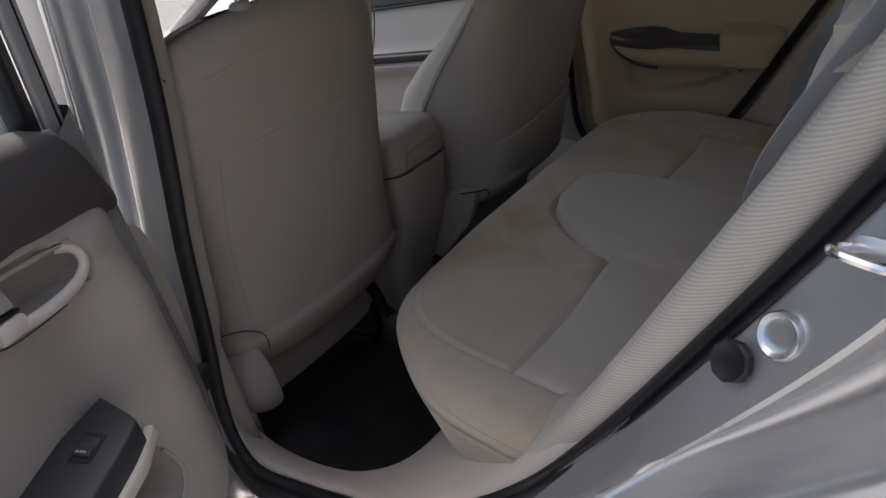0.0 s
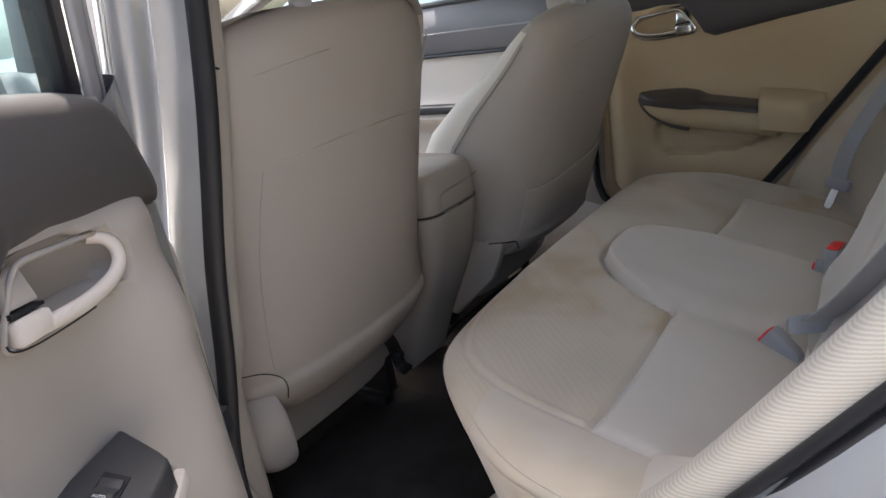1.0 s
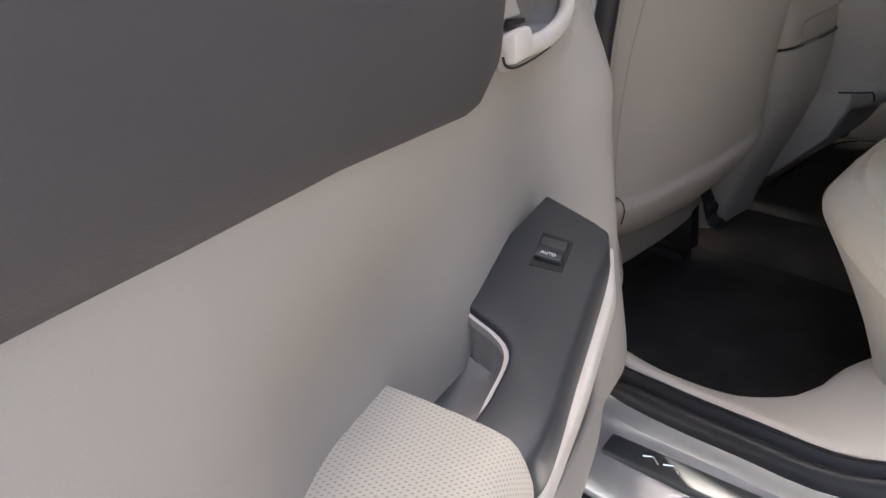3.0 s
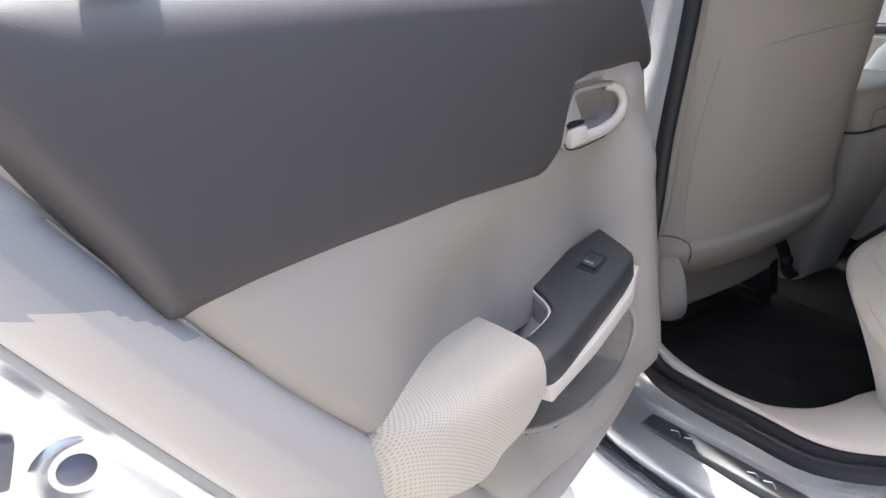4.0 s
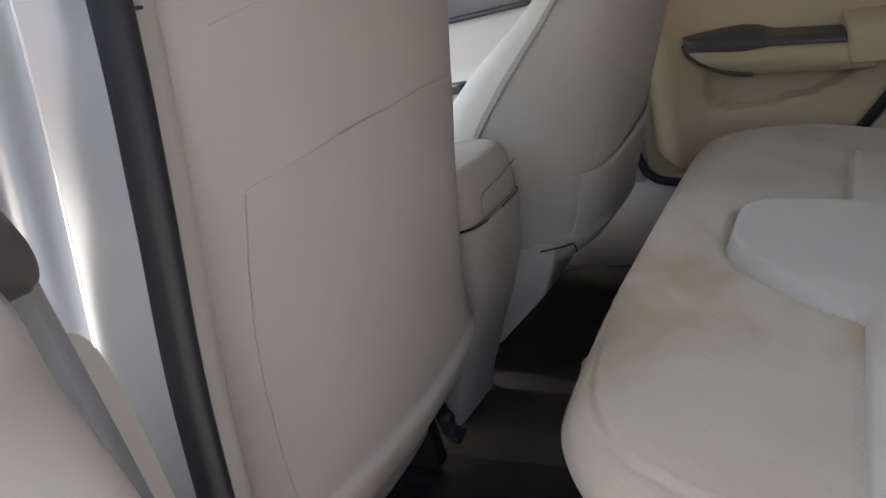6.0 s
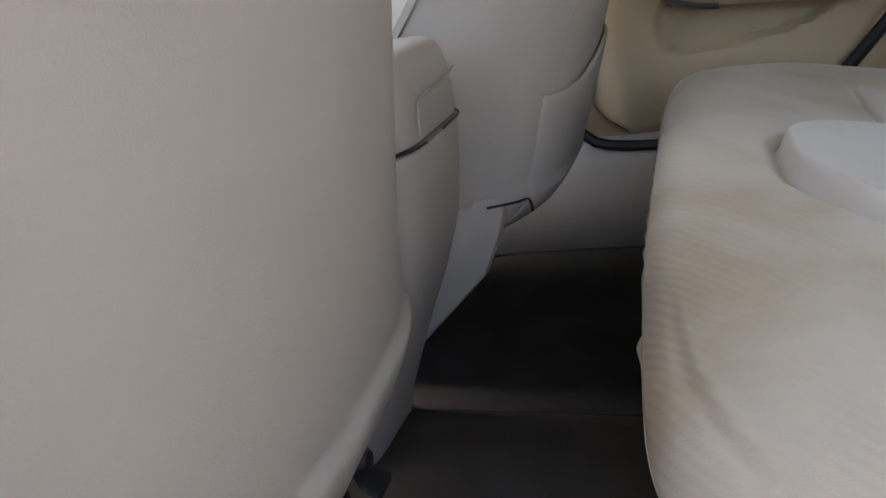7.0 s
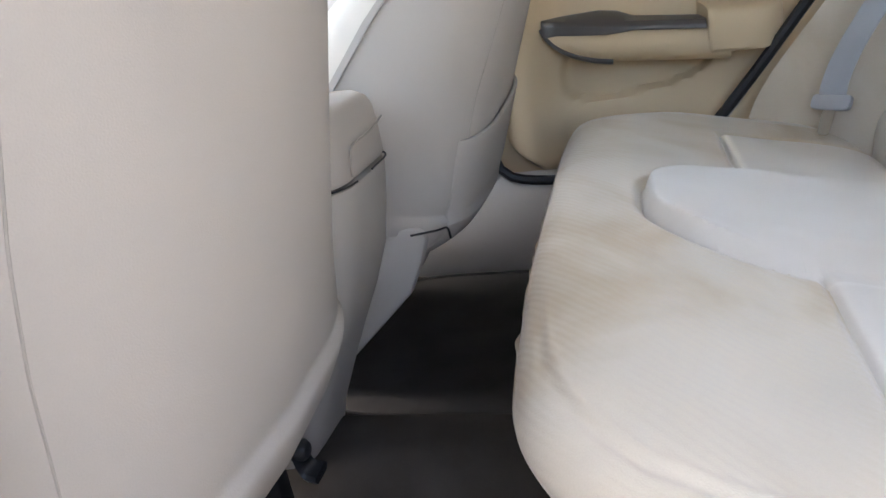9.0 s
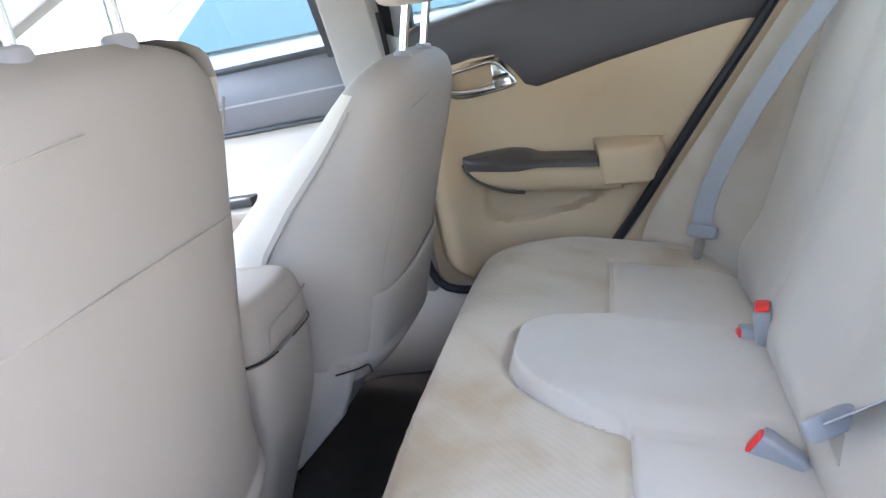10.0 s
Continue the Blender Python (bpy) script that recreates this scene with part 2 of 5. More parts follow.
def rings(rows, closed=True, caps=True):
    """Points and faces of a skin over rows of points of equal number."""
    n = len(rows[0])
    verts = [p for r in rows for p in r]
    faces = []
    for i in range(len(rows) - 1):
        for j in range(n if closed else n - 1):
            k = (j + 1) % n
            faces.append((i * n + j, i * n + k, (i + 1) * n + k, (i + 1) * n + j))
    if caps and closed:
        faces.append(tuple(range(n)))
        faces.append(tuple((len(rows) - 1) * n + j for j in reversed(range(n))))
    return verts, faces


def spline(pts, n):
    """n points along a smooth curve through pts."""
    p = np.array(pts, float)
    d = np.concatenate(([0], np.cumsum(np.linalg.norm(np.diff(p, axis=0), axis=1))))
    out = []
    for s in np.linspace(0, d[-1], n):
        i = int(min(len(p) - 2, max(0, np.searchsorted(d, s) - 1)))
        u = (s - d[i]) / (d[i + 1] - d[i])
        a, b, c, e = p[max(i - 1, 0)], p[i], p[i + 1], p[min(i + 2, len(p) - 1)]
        m0, m1 = (c - a) / 2, (e - b) / 2
        out.append((2 * u**3 - 3 * u**2 + 1) * b + (u**3 - 2 * u**2 + u) * m0 + (3 * u**2 - 2 * u**3) * c + (u**3 - u**2) * m1)
    return out


def sweep(path, section, up=(0, 0, 1), caps=True):
    """A section of (side, up) offsets carried along a path."""
    p = [Vector(q) for q in path]
    rows = []
    for i, q in enumerate(p):
        d = (p[min(i + 1, len(p) - 1)] - p[max(i - 1, 0)]).normalized()
        side = d.cross(Vector(up)).normalized()
        top = side.cross(d)
        rows.append([tuple(q + side * a + top * b) for a, b in section])
    return rings(rows, True, caps)


def circle(r, n=10, ry=None):
    return [(r * math.cos(2 * math.pi * k / n), (ry or r) * math.sin(2 * math.pi * k / n)) for k in range(n)]


def box(x0, x1, y0, y1, z0, z1):
    v = [(x, y, z) for x in (x0, x1) for y in (y0, y1) for z in (z0, z1)]
    return v, [(0, 1, 3, 2), (4, 6, 7, 5), (0, 4, 5, 1), (2, 3, 7, 6), (0, 2, 6, 4), (1, 5, 7, 3)]


def slab(outline, f0, f1):
    """A plate: an outline of (a, b) carried through two maps (a, b) -> place."""
    return rings([[f0(a, b) for a, b in outline], [f1(a, b) for a, b in outline]])


def oval(cx, cy, rx, ry, n=28, power=2.6):
    out = []
    for k in range(n):
        t = 2 * math.pi * k / n
        c, s = math.cos(t), math.sin(t)
        out.append((cx + rx * math.copysign(abs(c) ** (2 / power), c), cy + ry * math.copysign(abs(s) ** (2 / power), s)))
    return out


def field(f, a0, a1, na, b0, b1, nb):
    rows = [[f(a, b) for b in np.linspace(b0, b1, nb)] for a in np.linspace(a0, a1, na)]
    return rings(rows, False, False)


def shell(front, back, na, nb):
    """A closed skin between two maps of the unit square."""
    rows = []
    for i in range(na):
        a = i / (na - 1)
        rows.append([front(a, j / (nb - 1)) for j in range(nb)] + [back(a, j / (nb - 1)) for j in reversed(range(nb))])
    v, f = rings(rows, True, False)
    f = list(f)
    last = (na - 1) * 2 * nb
    for j in range(nb - 1):
        f.append((2 * nb - 1 - j, 2 * nb - 2 - j, j + 1, j))
        f.append((last + j, last + j + 1, last + 2 * nb - 2 - j, last + 2 * nb - 1 - j))
    return v, f


# ---- ground and distance ----
v, f = field(lambda a, b: (a, b, 0.0), -400, 400, 21, -400, 400, 21)
tagged(part("ground", v, f, M_GROUND), "pale sunlit concrete of a car lot", "ground", kind="structure")

# added wall behind the camera, out of view; dims the sky from the rear
v, f = shell(lambda a, b: (5.0, -7.0 + 18 * a, 3.6 * b), lambda a, b: (5.2, -7.0 + 18 * a, 3.6 * b), 12, 4)
tagged(part("wall_east", v, f, M_WALLOUT), "unseen added wall that dims the light from the rear", "wall", kind="structure")

# ---- car shell: floor ----
YC = 0.70
v, f = field(lambda a, b: (a, b, 0.212 + 0.06 * smooth(0.13, 0.03, abs(b - YC)) + 0.004 * math.sin(a * 19) * math.sin(b * 13)), -0.75, 1.05, 60, 0.0, 1.42, 70)
tagged(part("floor", v, f, M_CARPET2), "dark brown needle-felt carpet on the car floor", "carpet", kind="structure")


def mat_on_floor(y0, y1, label):
    t = thing("floor_mat", pose(0, 0, 0), label, "floor mat", "rear floor mats")
    out = oval(0.545, (y0 + y1) / 2, 0.235, (y1 - y0) / 2, 48, 6)
    v, f = slab(out, lambda a, b: (a, b, 0.214), lambda a, b: (a, b, 0.229))
    part("mat", v, f, M_CARPET, t, bevel=0.004)
    v, f = sweep([(a, b, 0.2295) for a, b in out + out[:1]], circle(0.004, 6))
    part("edging", v, f, M_CARPET, t, "black bound edge")


mat_on_floor(0.15, 0.62, "black carpet mat in the rear footwell by the open door")
mat_on_floor(0.80, 1.33, "black carpet mat in the far rear footwell")

# ---- car body ----
body = thing("car_body", pose(0, 0, 0), "silver sedan body with open rear side and beige trim", "car")
N = 90
# the edge of the near door opening, from the top of the middle pillar down, along the sill and up the rear
RIM = spline([(0.668, 0.130, 1.32), (0.647, 0.098, 1.06), (0.633, 0.077, 0.93), (0.614, 0.056, 0.80), (0.600, 0.038, 0.66), (0.586, 0.018, 0.53), (0.604, 0.002, 0.45), (0.655, -0.006, 0.412), (0.74, 0.002, 0.402),
              (0.84, 0.018, 0.397), (0.94, 0.036, 0.395), (1.035, 0.068, 0.425), (1.13, 0.098, 0.487), (1.24, 0.125, 0.605), (1.36, 0.135, 0.755), (1.47, 0.135, 0.90), (1.54, 0.13, 1.01), (1.62, 0.125, 1.20), (1.60, 0.12, 1.33)], N)


def along(i):
    d = Vector(RIM[min(i + 1, N - 1)]) - Vector(RIM[max(i - 1, 0)])
    d = Vector((d.x, 0, d.z)).normalized()
    return Vector((d.z, 0, -d.x))  # away from the opening


rows = []
for i, p in enumerate(RIM):
    k = i / (N - 1)
    o = along(i)
    sill = smooth(0.30, 0.42, k) * (1 - smooth(0.55, 0.68, k))
    rear = smooth(0.55, 0.70, k)
    # (away from the opening, outwards) in the three stretches: pillar, sill, rear
    pil = [(-0.002, -0.003), (0.0, 0.0), (0.004, 0.012), (0.026, 0.028), (0.038, 0.042), (0.042, 0.052), (0.046, 0.075), (0.058, 0.090), (0.066, 0.094), (0.074, 0.086), (0.12, 0.085), (0.19, 0.085)]
    sil = [(-0.002, -0.003), (0.0, 0.0), (0.004, 0.018), (0.010, 0.040), (0.013, 0.066), (0.022, 0.074), (0.026, 0.110), (0.030, 0.128), (0.038, 0.152), (0.060, 0.162), (0.064, 0.200), (0.23, 0.195)]
    rer = [(-0.002, -0.003), (0.0, 0.0), (0.004, 0.0), (0.034, 0.028), (0.068, 0.060), (0.075, 0.061), (0.084, 0.020), (0.122, -0.012), (0.160, 0.010), (0.176, 0.056), (0.212, 0.078), (0.33, 0.17)]
    rer = [(p0 * (0.5 + 0.5 * smooth(0.60, 0.80, k)), p1) for p0, p1 in rer]
    row = []
    for a, b, c in zip(pil, sil, rer):
        off = a[0] * (1 - sill - rear) + b[0] * sill + c[0] * rear
        out = a[1] * (1 - sill - rear) + b[1] * sill + c[1] * rear
        row.append((p[0] + o.x * off, p[1] - out, p[2] + o.z * off))
    rows.append(row)
fine = []
for r in rows:
    fine.append([tuple(q) for q in spline(r, 56)])
v, f = rings(fine, False, False)
part("door_jamb", v, f, M_SILVER, body, "silver painted door jamb and sill")
rows = []
for i, p in enumerate(RIM):
    o = along(i)
    k = i / (N - 1)
    sill = smooth(0.30, 0.42, k) * (1 - smooth(0.55, 0.68, k))
    thin = 1.0 - 0.45 * smooth(0.55, 0.68, k)
    # two-lipped section: (outwards or away, raised)
    sec = [(-0.004, -0.001), (-0.006, 0.006), (0.000, 0.014), (0.010, 0.016), (0.014, 0.011), (0.018, 0.006), (0.022, 0.010), (0.030, 0.012), (0.036, 0.007), (0.039, 0.001), (0.041, -0.012)]
    row = []
    for a, h in sec:
        a *= thin
        flat = Vector((0, -a, 0)) - o * h  # on the sill: across, raised upwards
        tall = o * a + Vector((0, -h, 0)) + Vector((0, -0.35 * a, 0))
        q = Vector(p) + flat * sill + tall * (1 - sill)
        row.append(tuple(q))
    rows.append([tuple(q) for q in spline(row, 22)])
v, f = rings(rows)
part("weatherstrip", v, f, M_RUBBER, body, "black rubber door seal")

# bead beside the seal on the middle pillar; its bright colour stands for a sky highlight
bead = []
for i in range(0, 36):
    q = Vector(RIM[i]) + along(i) * 0.046 + Vector((0, -0.045, 0))
    bead.append(tuple(q))
v, f = sweep(bead, circle(0.006, 10), up=(1, 0, 0))
part("pillar_bead", v, f, M_BRIGHT, body, "painted bead, brightened for its sky highlight")
# second ridge, its highlight likewise put into the colour
v, f = sweep([tuple(Vector(RIM[i]) + along(i) * 0.066 + Vector((0, -0.092, 0))) for i in range(0, 40)], circle(0.007, 12), up=(1, 0, 0))
part("pillar_edge", v, f, M_BRIGHT, body, "rounded edge of the pillar, brightened for its sky highlight")
# beige trim inside the opening: middle pillar, sill and round under the bench
INN = spline([(0.664, 0.132, 1.32), (0.643, 0.101, 1.06), (0.629, 0.081, 0.93), (0.610, 0.060, 0.80), (0.596, 0.042, 0.66), (0.582, 0.024, 0.53), (0.602, 0.010, 0.456), (0.655, 0.003, 0.418), (0.74, 0.011, 0.407),
              (0.84, 0.028, 0.401), (0.93, 0.044, 0.399), (1.02, 0.070, 0.425), (1.12, 0.110, 0.49), (1.23, 0.145, 0.61)], 70)
LOW = spline([(0.575, 0.165, 1.32), (0.55, 0.135, 1.06), (0.535, 0.115, 0.93), (0.515, 0.098, 0.80), (0.49, 0.085, 0.66), (0.475, 0.080, 0.50), (0.50, 0.080, 0.40), (0.585, 0.082, 0.352), (0.70, 0.090, 0.345),
              (0.78, 0.118, 0.345), (0.822, 0.175, 0.345), (0.838, 0.27, 0.345), (0.90, 0.34, 0.36), (1.0, 0.36, 0.40)], 70)
rows = []
for i in range(70):
    a, b = Vector(INN[i]), Vector(LOW[i])
    k = i / 69
    drop = smooth(0.40, 0.5, k)
    w = b - a
    end = b + Vector((0.03 * (1 - drop), 0.012, -0.14 * drop))
    mid = a + w * 0.5 + Vector((0.012 * (1 - drop), -0.01 * (1 - drop), 0.010))
    st = Vector((-0.010, 0.030, 0)) * (1 - drop)
    rows.append([tuple(a + Vector((0.006, -0.004, -0.01 * drop))), tuple(a + st * 0.1), tuple(a + w * 0.12 * drop + st + Vector((0, 0, 0.008 * drop))), tuple(mid + st * 0.4), tuple(a + w * 0.85 + Vector((0, 0, 0.006))), tuple(b), tuple(b * 0.5 + end * 0.5 + Vector((0, 0.004, 0))), tuple(end)])
v, f = rings([[tuple(q) for q in spline(r, 22)] for r in rows], False, False)
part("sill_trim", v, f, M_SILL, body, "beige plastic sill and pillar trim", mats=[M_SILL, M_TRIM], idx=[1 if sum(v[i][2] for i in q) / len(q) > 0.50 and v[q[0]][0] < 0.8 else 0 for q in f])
# joint between the upper and lower pillar trim
v, f = sweep([(0.648 - 0.011 * k, 0.105 + 0.004 * k, 1.046 + 0.001 * k) for k in range(8)], circle(0.0014, 6))
part("trim_joint", v, f, M_RUBBER, body, "dark joint in the pillar trim")
# dark scuff plate with unreadable bright marks
v, f = slab([(0.72, 0.0), (0.975, 0.0), (0.985, 0.03), (0.715, 0.03)], lambda a, b: (a, -0.090 + b + (a - 0.85) * 0.17, 0.366 + 0.1 * b), lambda a, b: (a, -0.090 + b + (a - 0.85) * 0.17, 0.3825 + 0.1 * b))
plate = part("scuff_plate", v, f, M_BLACK, body, "black sill plate", bevel=0.003)
for k, x in enumerate((0.775, 0.80, 0.905, 0.93)):
    v, f = sweep([(x - 0.010, -0.077 + (x - 0.85) * 0.17, 0.3850), (x, -0.071 + (x - 0.85) * 0.17, 0.3856), (x + 0.012, -0.077 + (x - 0.85) * 0.17, 0.3850)], circle(0.0012, 6))
    part("mark", v, f, M_CHROME, plate, "bright worn mark")
v, f = sweep(spline([(0.66, -0.165, 0.352), (0.80, -0.150, 0.342), (0.98, -0.125, 0.340), (1.08, -0.08, 0.365)], 20), circle(0.005, 8))
part("sill_gasket", v, f, M_RUBBER, body, "thin black rubber lip")
# rear jamb fittings


def jamb(x, z, y):
    return Matrix.Translation((x, y, z)) @ Vector((-0.42, -0.80, 0.40)).to_track_quat("Z", "Y").to_matrix().to_4x4()


def disc(m, rows, n=28, sx=1.0):
    return rings([[tuple(m @ Vector((sx * r * math.cos(2 * math.pi * k / n), r * math.sin(2 * math.pi * k / n), h))) for k in range(n)] for r, h in rows])


v, f = disc(jamb(1.442, 0.800, 0.098), [(0.0225, -0.004), (0.0220, 0.002), (0.0195, 0.0045), (0.0165, 0.0025), (0.0145, 0.0010), (0.004, 0.0015)])
part("plug", v, f, M_SILVER, body, "round painted access plug")
m = jamb(1.400, 0.762, 0.098) @ pose(0, 0, 0, 0, 0, 35)
v, f = disc(m, [(0.0205, -0.003), (0.0205, 0.003), (0.0185, 0.005), (0.0150, 0.003), (0.010, 0.0005), (0.004, 0.0)], n=9, sx=1.12)
part("bump_stop", v, f, M_RUBBER, body, "black rubber stop in an oval hole")
m = jamb(1.520, 0.893, 0.085) @ pose(0, 0, 0, 0, 0, 0)
v, f = sweep([tuple(m @ Vector(q)) for q in spline([(-0.025, 0, 0), (-0.025, 0, 0.03), (-0.015, 0, 0.043), (0.015, 0, 0.043), (0.025, 0, 0.03), (0.025, 0, 0)], 18)], circle(0.0042, 8), up=(0.3, 0.2, 0.9))
strk = part("striker", v, f, M_CHROME, body, "bright steel door striker")
v, f = rings([[tuple(m @ Vector((a, b, h))) for a, b in oval(0, 0, 0.030, 0.012, 20, 4)] for h in (-0.002, 0.004)])
part("striker_plate", v, f, M_STEEL, strk, bevel=0.001)

# middle pillars, roof and far side
v, f = sweep([(0.52, 0.020, 0.30), (0.52, 0.030, 0.9), (0.53, 0.075, 1.32)], [(-0.045, -0.055), (0.045, -0.055), (0.035, 0.06), (-0.045, 0.06)], up=(1, 0, 0))
part("middle_pillar", v, f, M_TRIM, body, "beige trimmed pillar", bevel=0.012)
v, f = sweep([(0.50, 1.46, 0.25), (0.50, 1.45, 0.9), (0.49, 1.38, 1.32)], [(-0.055, -0.06), (0.055, -0.06), (0.07, 0.06), (-0.07, 0.06)], up=(1, 0, 0))
part("far_pillar", v, f, M_TRIM, body, "pale trimmed pillar", bevel=0.012)


def roof_z(x, y):
    return 1.40 - 0.10 * ((x - 0.55) / 1.0) ** 2 - 0.07 * ((y - YC) / 0.6) ** 2


ROOF_FRONT = -0.02


def roof_at(a, b, grow, lift):
    x = ROOF_FRONT - grow + (1.55 + 2 * grow - ROOF_FRONT) * a
    y0 = 0.03 - grow
    y = y0 + (1.46 + grow - y0) * b
    return (x, y, roof_z(x, min(1.36, max(0.08, y))) + lift)


v, f = shell(lambda a, b: roof_at(a, b, 0.0, -0.04), lambda a, b: roof_at(a, b, 0.0, 0.02), 24, 16)
part("roof", v, f, M_HEAD, body, "pale cloth headliner under the roof")
v, f = shell(lambda a, b: roof_at(a, b, 0.01, 0.024), lambda a, b: roof_at(a, b, 0.01, 0.034), 24, 16)
part("roof_skin", v, f, M_SILVER, body, "silver roof skin")
# far sill wall under the doors, with its seal
v, f = field(lambda a, b: (a, 1.365 + 0.03 * b - 0.03 * math.sin(b * 3.14) - 0.04 * (a - 0.6), 0.205 + 0.235 * b), -0.7, 1.1, 20, 0, 1, 8)
part("far_sill_trim", v, f, M_TRIM, body, "beige plastic sill trim")
v, f = sweep(spline([(0.555, 1.395, 1.1), (0.553, 1.393, 0.8), (0.545, 1.390, 0.58), (0.548, 1.388, 0.49), (0.58, 1.386, 0.435), (0.68, 1.382, 0.418), (0.85, 1.374, 0.42), (0.96, 1.368, 0.47), (1.055, 1.362, 0.575), (1.20, 1.352, 0.77), (1.36, 1.34, 0.98), (1.45, 1.30, 1.15)], 60), circle(0.011, 8), up=(0, 1, 0))
part("far_weatherstrip", v, f, M_RUBBER, body, "black rubber door seal")
v, f = shell(lambda a, b: (1.46 + 0.45 * b + 0.06 * math.sin(3.14 * a), 0.235 + 0.06 * a, 0.60 + 0.72 * b), lambda a, b: (1.80 + 0.40 * b, 0.22 + 0.08 * a, 0.60 + 0.72 * b - 0.02), 6, 12)
part("near_quarter", v, f, M_TRIM, body, "beige trimmed rear quarter")
# outer side, bonnet, boot and windscreen frame that close the shell
v, f = shell(lambda a, b: (-0.75 + 2.9 * a, 1.52 - 0.03 * a, 0.18 + 0.24 * b), lambda a, b: (-0.75 + 2.9 * a, 1.56 - 0.03 * a, 0.18 + 0.24 * b), 8, 4)
part("far_sill", v, f, M_SILVER, body)
v, f = shell(lambda a, b: (1.32 + 0.45 * b + 0.10 * a, 1.40 - 0.01 * a, 0.45 + 0.60 * b), lambda a, b: (1.75 + 0.45 * b, 1.50, 0.45 + 0.60 * b), 4, 8)
part("far_quarter", v, f, M_TRIM, body, "beige trimmed rear quarter")
v, f = shell(lambda a, b: (1.45 + 0.60 * a, 0.24 + 0.94 * b, 1.02 + 0.02 * a), lambda a, b: (1.45 + 0.60 * a, 0.24 + 0.94 * b, 0.98), 4, 4)
part("parcel_shelf", v, f, M_CLOTH, body, "beige cloth parcel shelf")
v, f = shell(lambda a, b: (-1.05 + 0.40 * a, 0.08 + 1.26 * b, 0.80 + 0.13 * math.sin(a * 2.6) + 0.03 * math.sin(b * 6)), lambda a, b: (-1.05 + 0.3 * a, 0.08 + 1.26 * b, 0.35), 10, 14)
part("dashboard", v, f, M_DARK, body, "charcoal dashboard", bevel=0.01)
v, f = shell(lambda a, b: (0.02 - 1.35 * a, 0.14 + 1.12 * b - 0.06 * a * (1 - 2 * b), 1.345 - 0.425 * a), lambda a, b: (0.015 - 1.35 * a, 0.14 + 1.12 * b - 0.06 * a * (1 - 2 * b), 1.340 - 0.425 * a), 6, 6)
ws = part("windscreen", v, f, M_CLEAR, body, "clear windscreen")
ws.visible_shadow = False
# out of view; its added tint dims the light that falls on the bench
v, f = shell(lambda a, b: (1.56 + 0.59 * a, 0.16 + 1.08 * b, 1.305 - 0.285 * a), lambda a, b: (1.565 + 0.59 * a, 0.16 + 1.08 * b, 1.305 - 0.28 * a), 6, 6)
part("rear_window", v, f, M_TINT, body, "unseen rear window, tinted to dim light on the bench")
for y0, y1 in ((0.11, 0.02), (1.29, 1.38)):
    v, f = sweep([(0.03, y0, 1.36), (-0.68, (y0 + y1) / 2, 1.14), (-1.35, y1, 0.90)], [(-0.03, -0.025), (0.03, -0.025), (0.03, 0.025), (-0.03, 0.025)])
    part("front_pillar", v, f, M_TRIM, body, bevel=0.008)
    v, f = sweep([(0.0, y0 + 0.01, 1.37), (0.5, y0, 1.40), (1.4, y0, 1.34), (1.9, y0 * 0.9 + y1 * 0.1, 1.12), (2.1, y1, 1.0)], [(-0.03, -0.025), (0.03, -0.025), (0.03, 0.025), (-0.03, 0.025)])
    part("roof_rail", v, f, M_HEAD, body, bevel=0.008)
v, f = shell(lambda a, b: (-1.35 - 0.85 * a, -0.10 + 1.60 * b, 0.92 - 0.20 * a ** 1.5 - 0.08 * (2 * b - 1) ** 4), lambda a, b: (-1.35 - 0.85 * a, -0.10 + 1.60 * b, 0.30), 10, 12)
part("bonnet", v, f, M_SILVER, body, "silver bonnet")
v, f = shell(lambda a, b: (2.10 + 0.45 * a, -0.06 + 1.52 * b, 1.0 - 0.04 * a - 0.06 * (2 * b - 1) ** 4), lambda a, b: (2.10 + 0.45 * a, -0.06 + 1.52 * b, 0.30), 8, 12)
part("boot_lid", v, f, M_SILVER, body, "silver boot")
for y, s in ((-0.13, 1), (1.53, -1)):
    for x0, x1, xa in ((1.62, 2.55, 1.95), (-2.20, -0.70, -1.35)):
        def low_edge(x):
            d = 0.36 ** 2 - (x - xa) ** 2
            return max(0.22, 0.315 + math.sqrt(d)) if d > 0 else 0.22

        def skin(a, b, off):
            x = x0 + (x1 - x0) * a
            zt = table([(-2.2, 0.72), (-1.35, 0.93), (-0.70, 0.98), (1.62, 1.04), (2.1, 1.0), (2.55, 0.95)], x)
            return (x, y + s * (0.03 * b ** 3 + 0.10 * max(0, abs(x - 0.2) - 1.6) ** 2 + off), low_edge(x) + (zt - low_edge(x)) * b)
        v, f = shell(lambda a, b: skin(a, b, 0.0), lambda a, b: skin(a, b, 0.02), 40, 8)
        part("wing", v, f, M_SILVER, body, "silver wing over the wheel")
for x in (-1.35, 1.95):
    for y, s in ((-0.06, 1), (1.46, -1)):
        wh = part("wheel", *rings([[(x + 0.315 * r * math.cos(t), y + s * h, 0.315 + 0.315 * r * math.sin(t)) for t in np.linspace(0, 2 * math.pi, 33)[:-1]] for r, h in ((0.6, -0.10), (0.95, -0.10), (1.0, -0.08), (1.0, 0.08), (0.95, 0.10), (0.6, 0.10))]), M_RUBBER, body, "black tyre")
        part("rim", *rings([[(x + 0.315 * r * math.cos(t), y + s * h, 0.315 + 0.315 * r * math.sin(t)) for t in np.linspace(0, 2 * math.pi, 33)[:-1]] for r, h in ((0.62, -0.09), (0.58, -0.105), (0.5, -0.06), (0.12, -0.08), (0.10, -0.09))]), M_STEEL, wh)


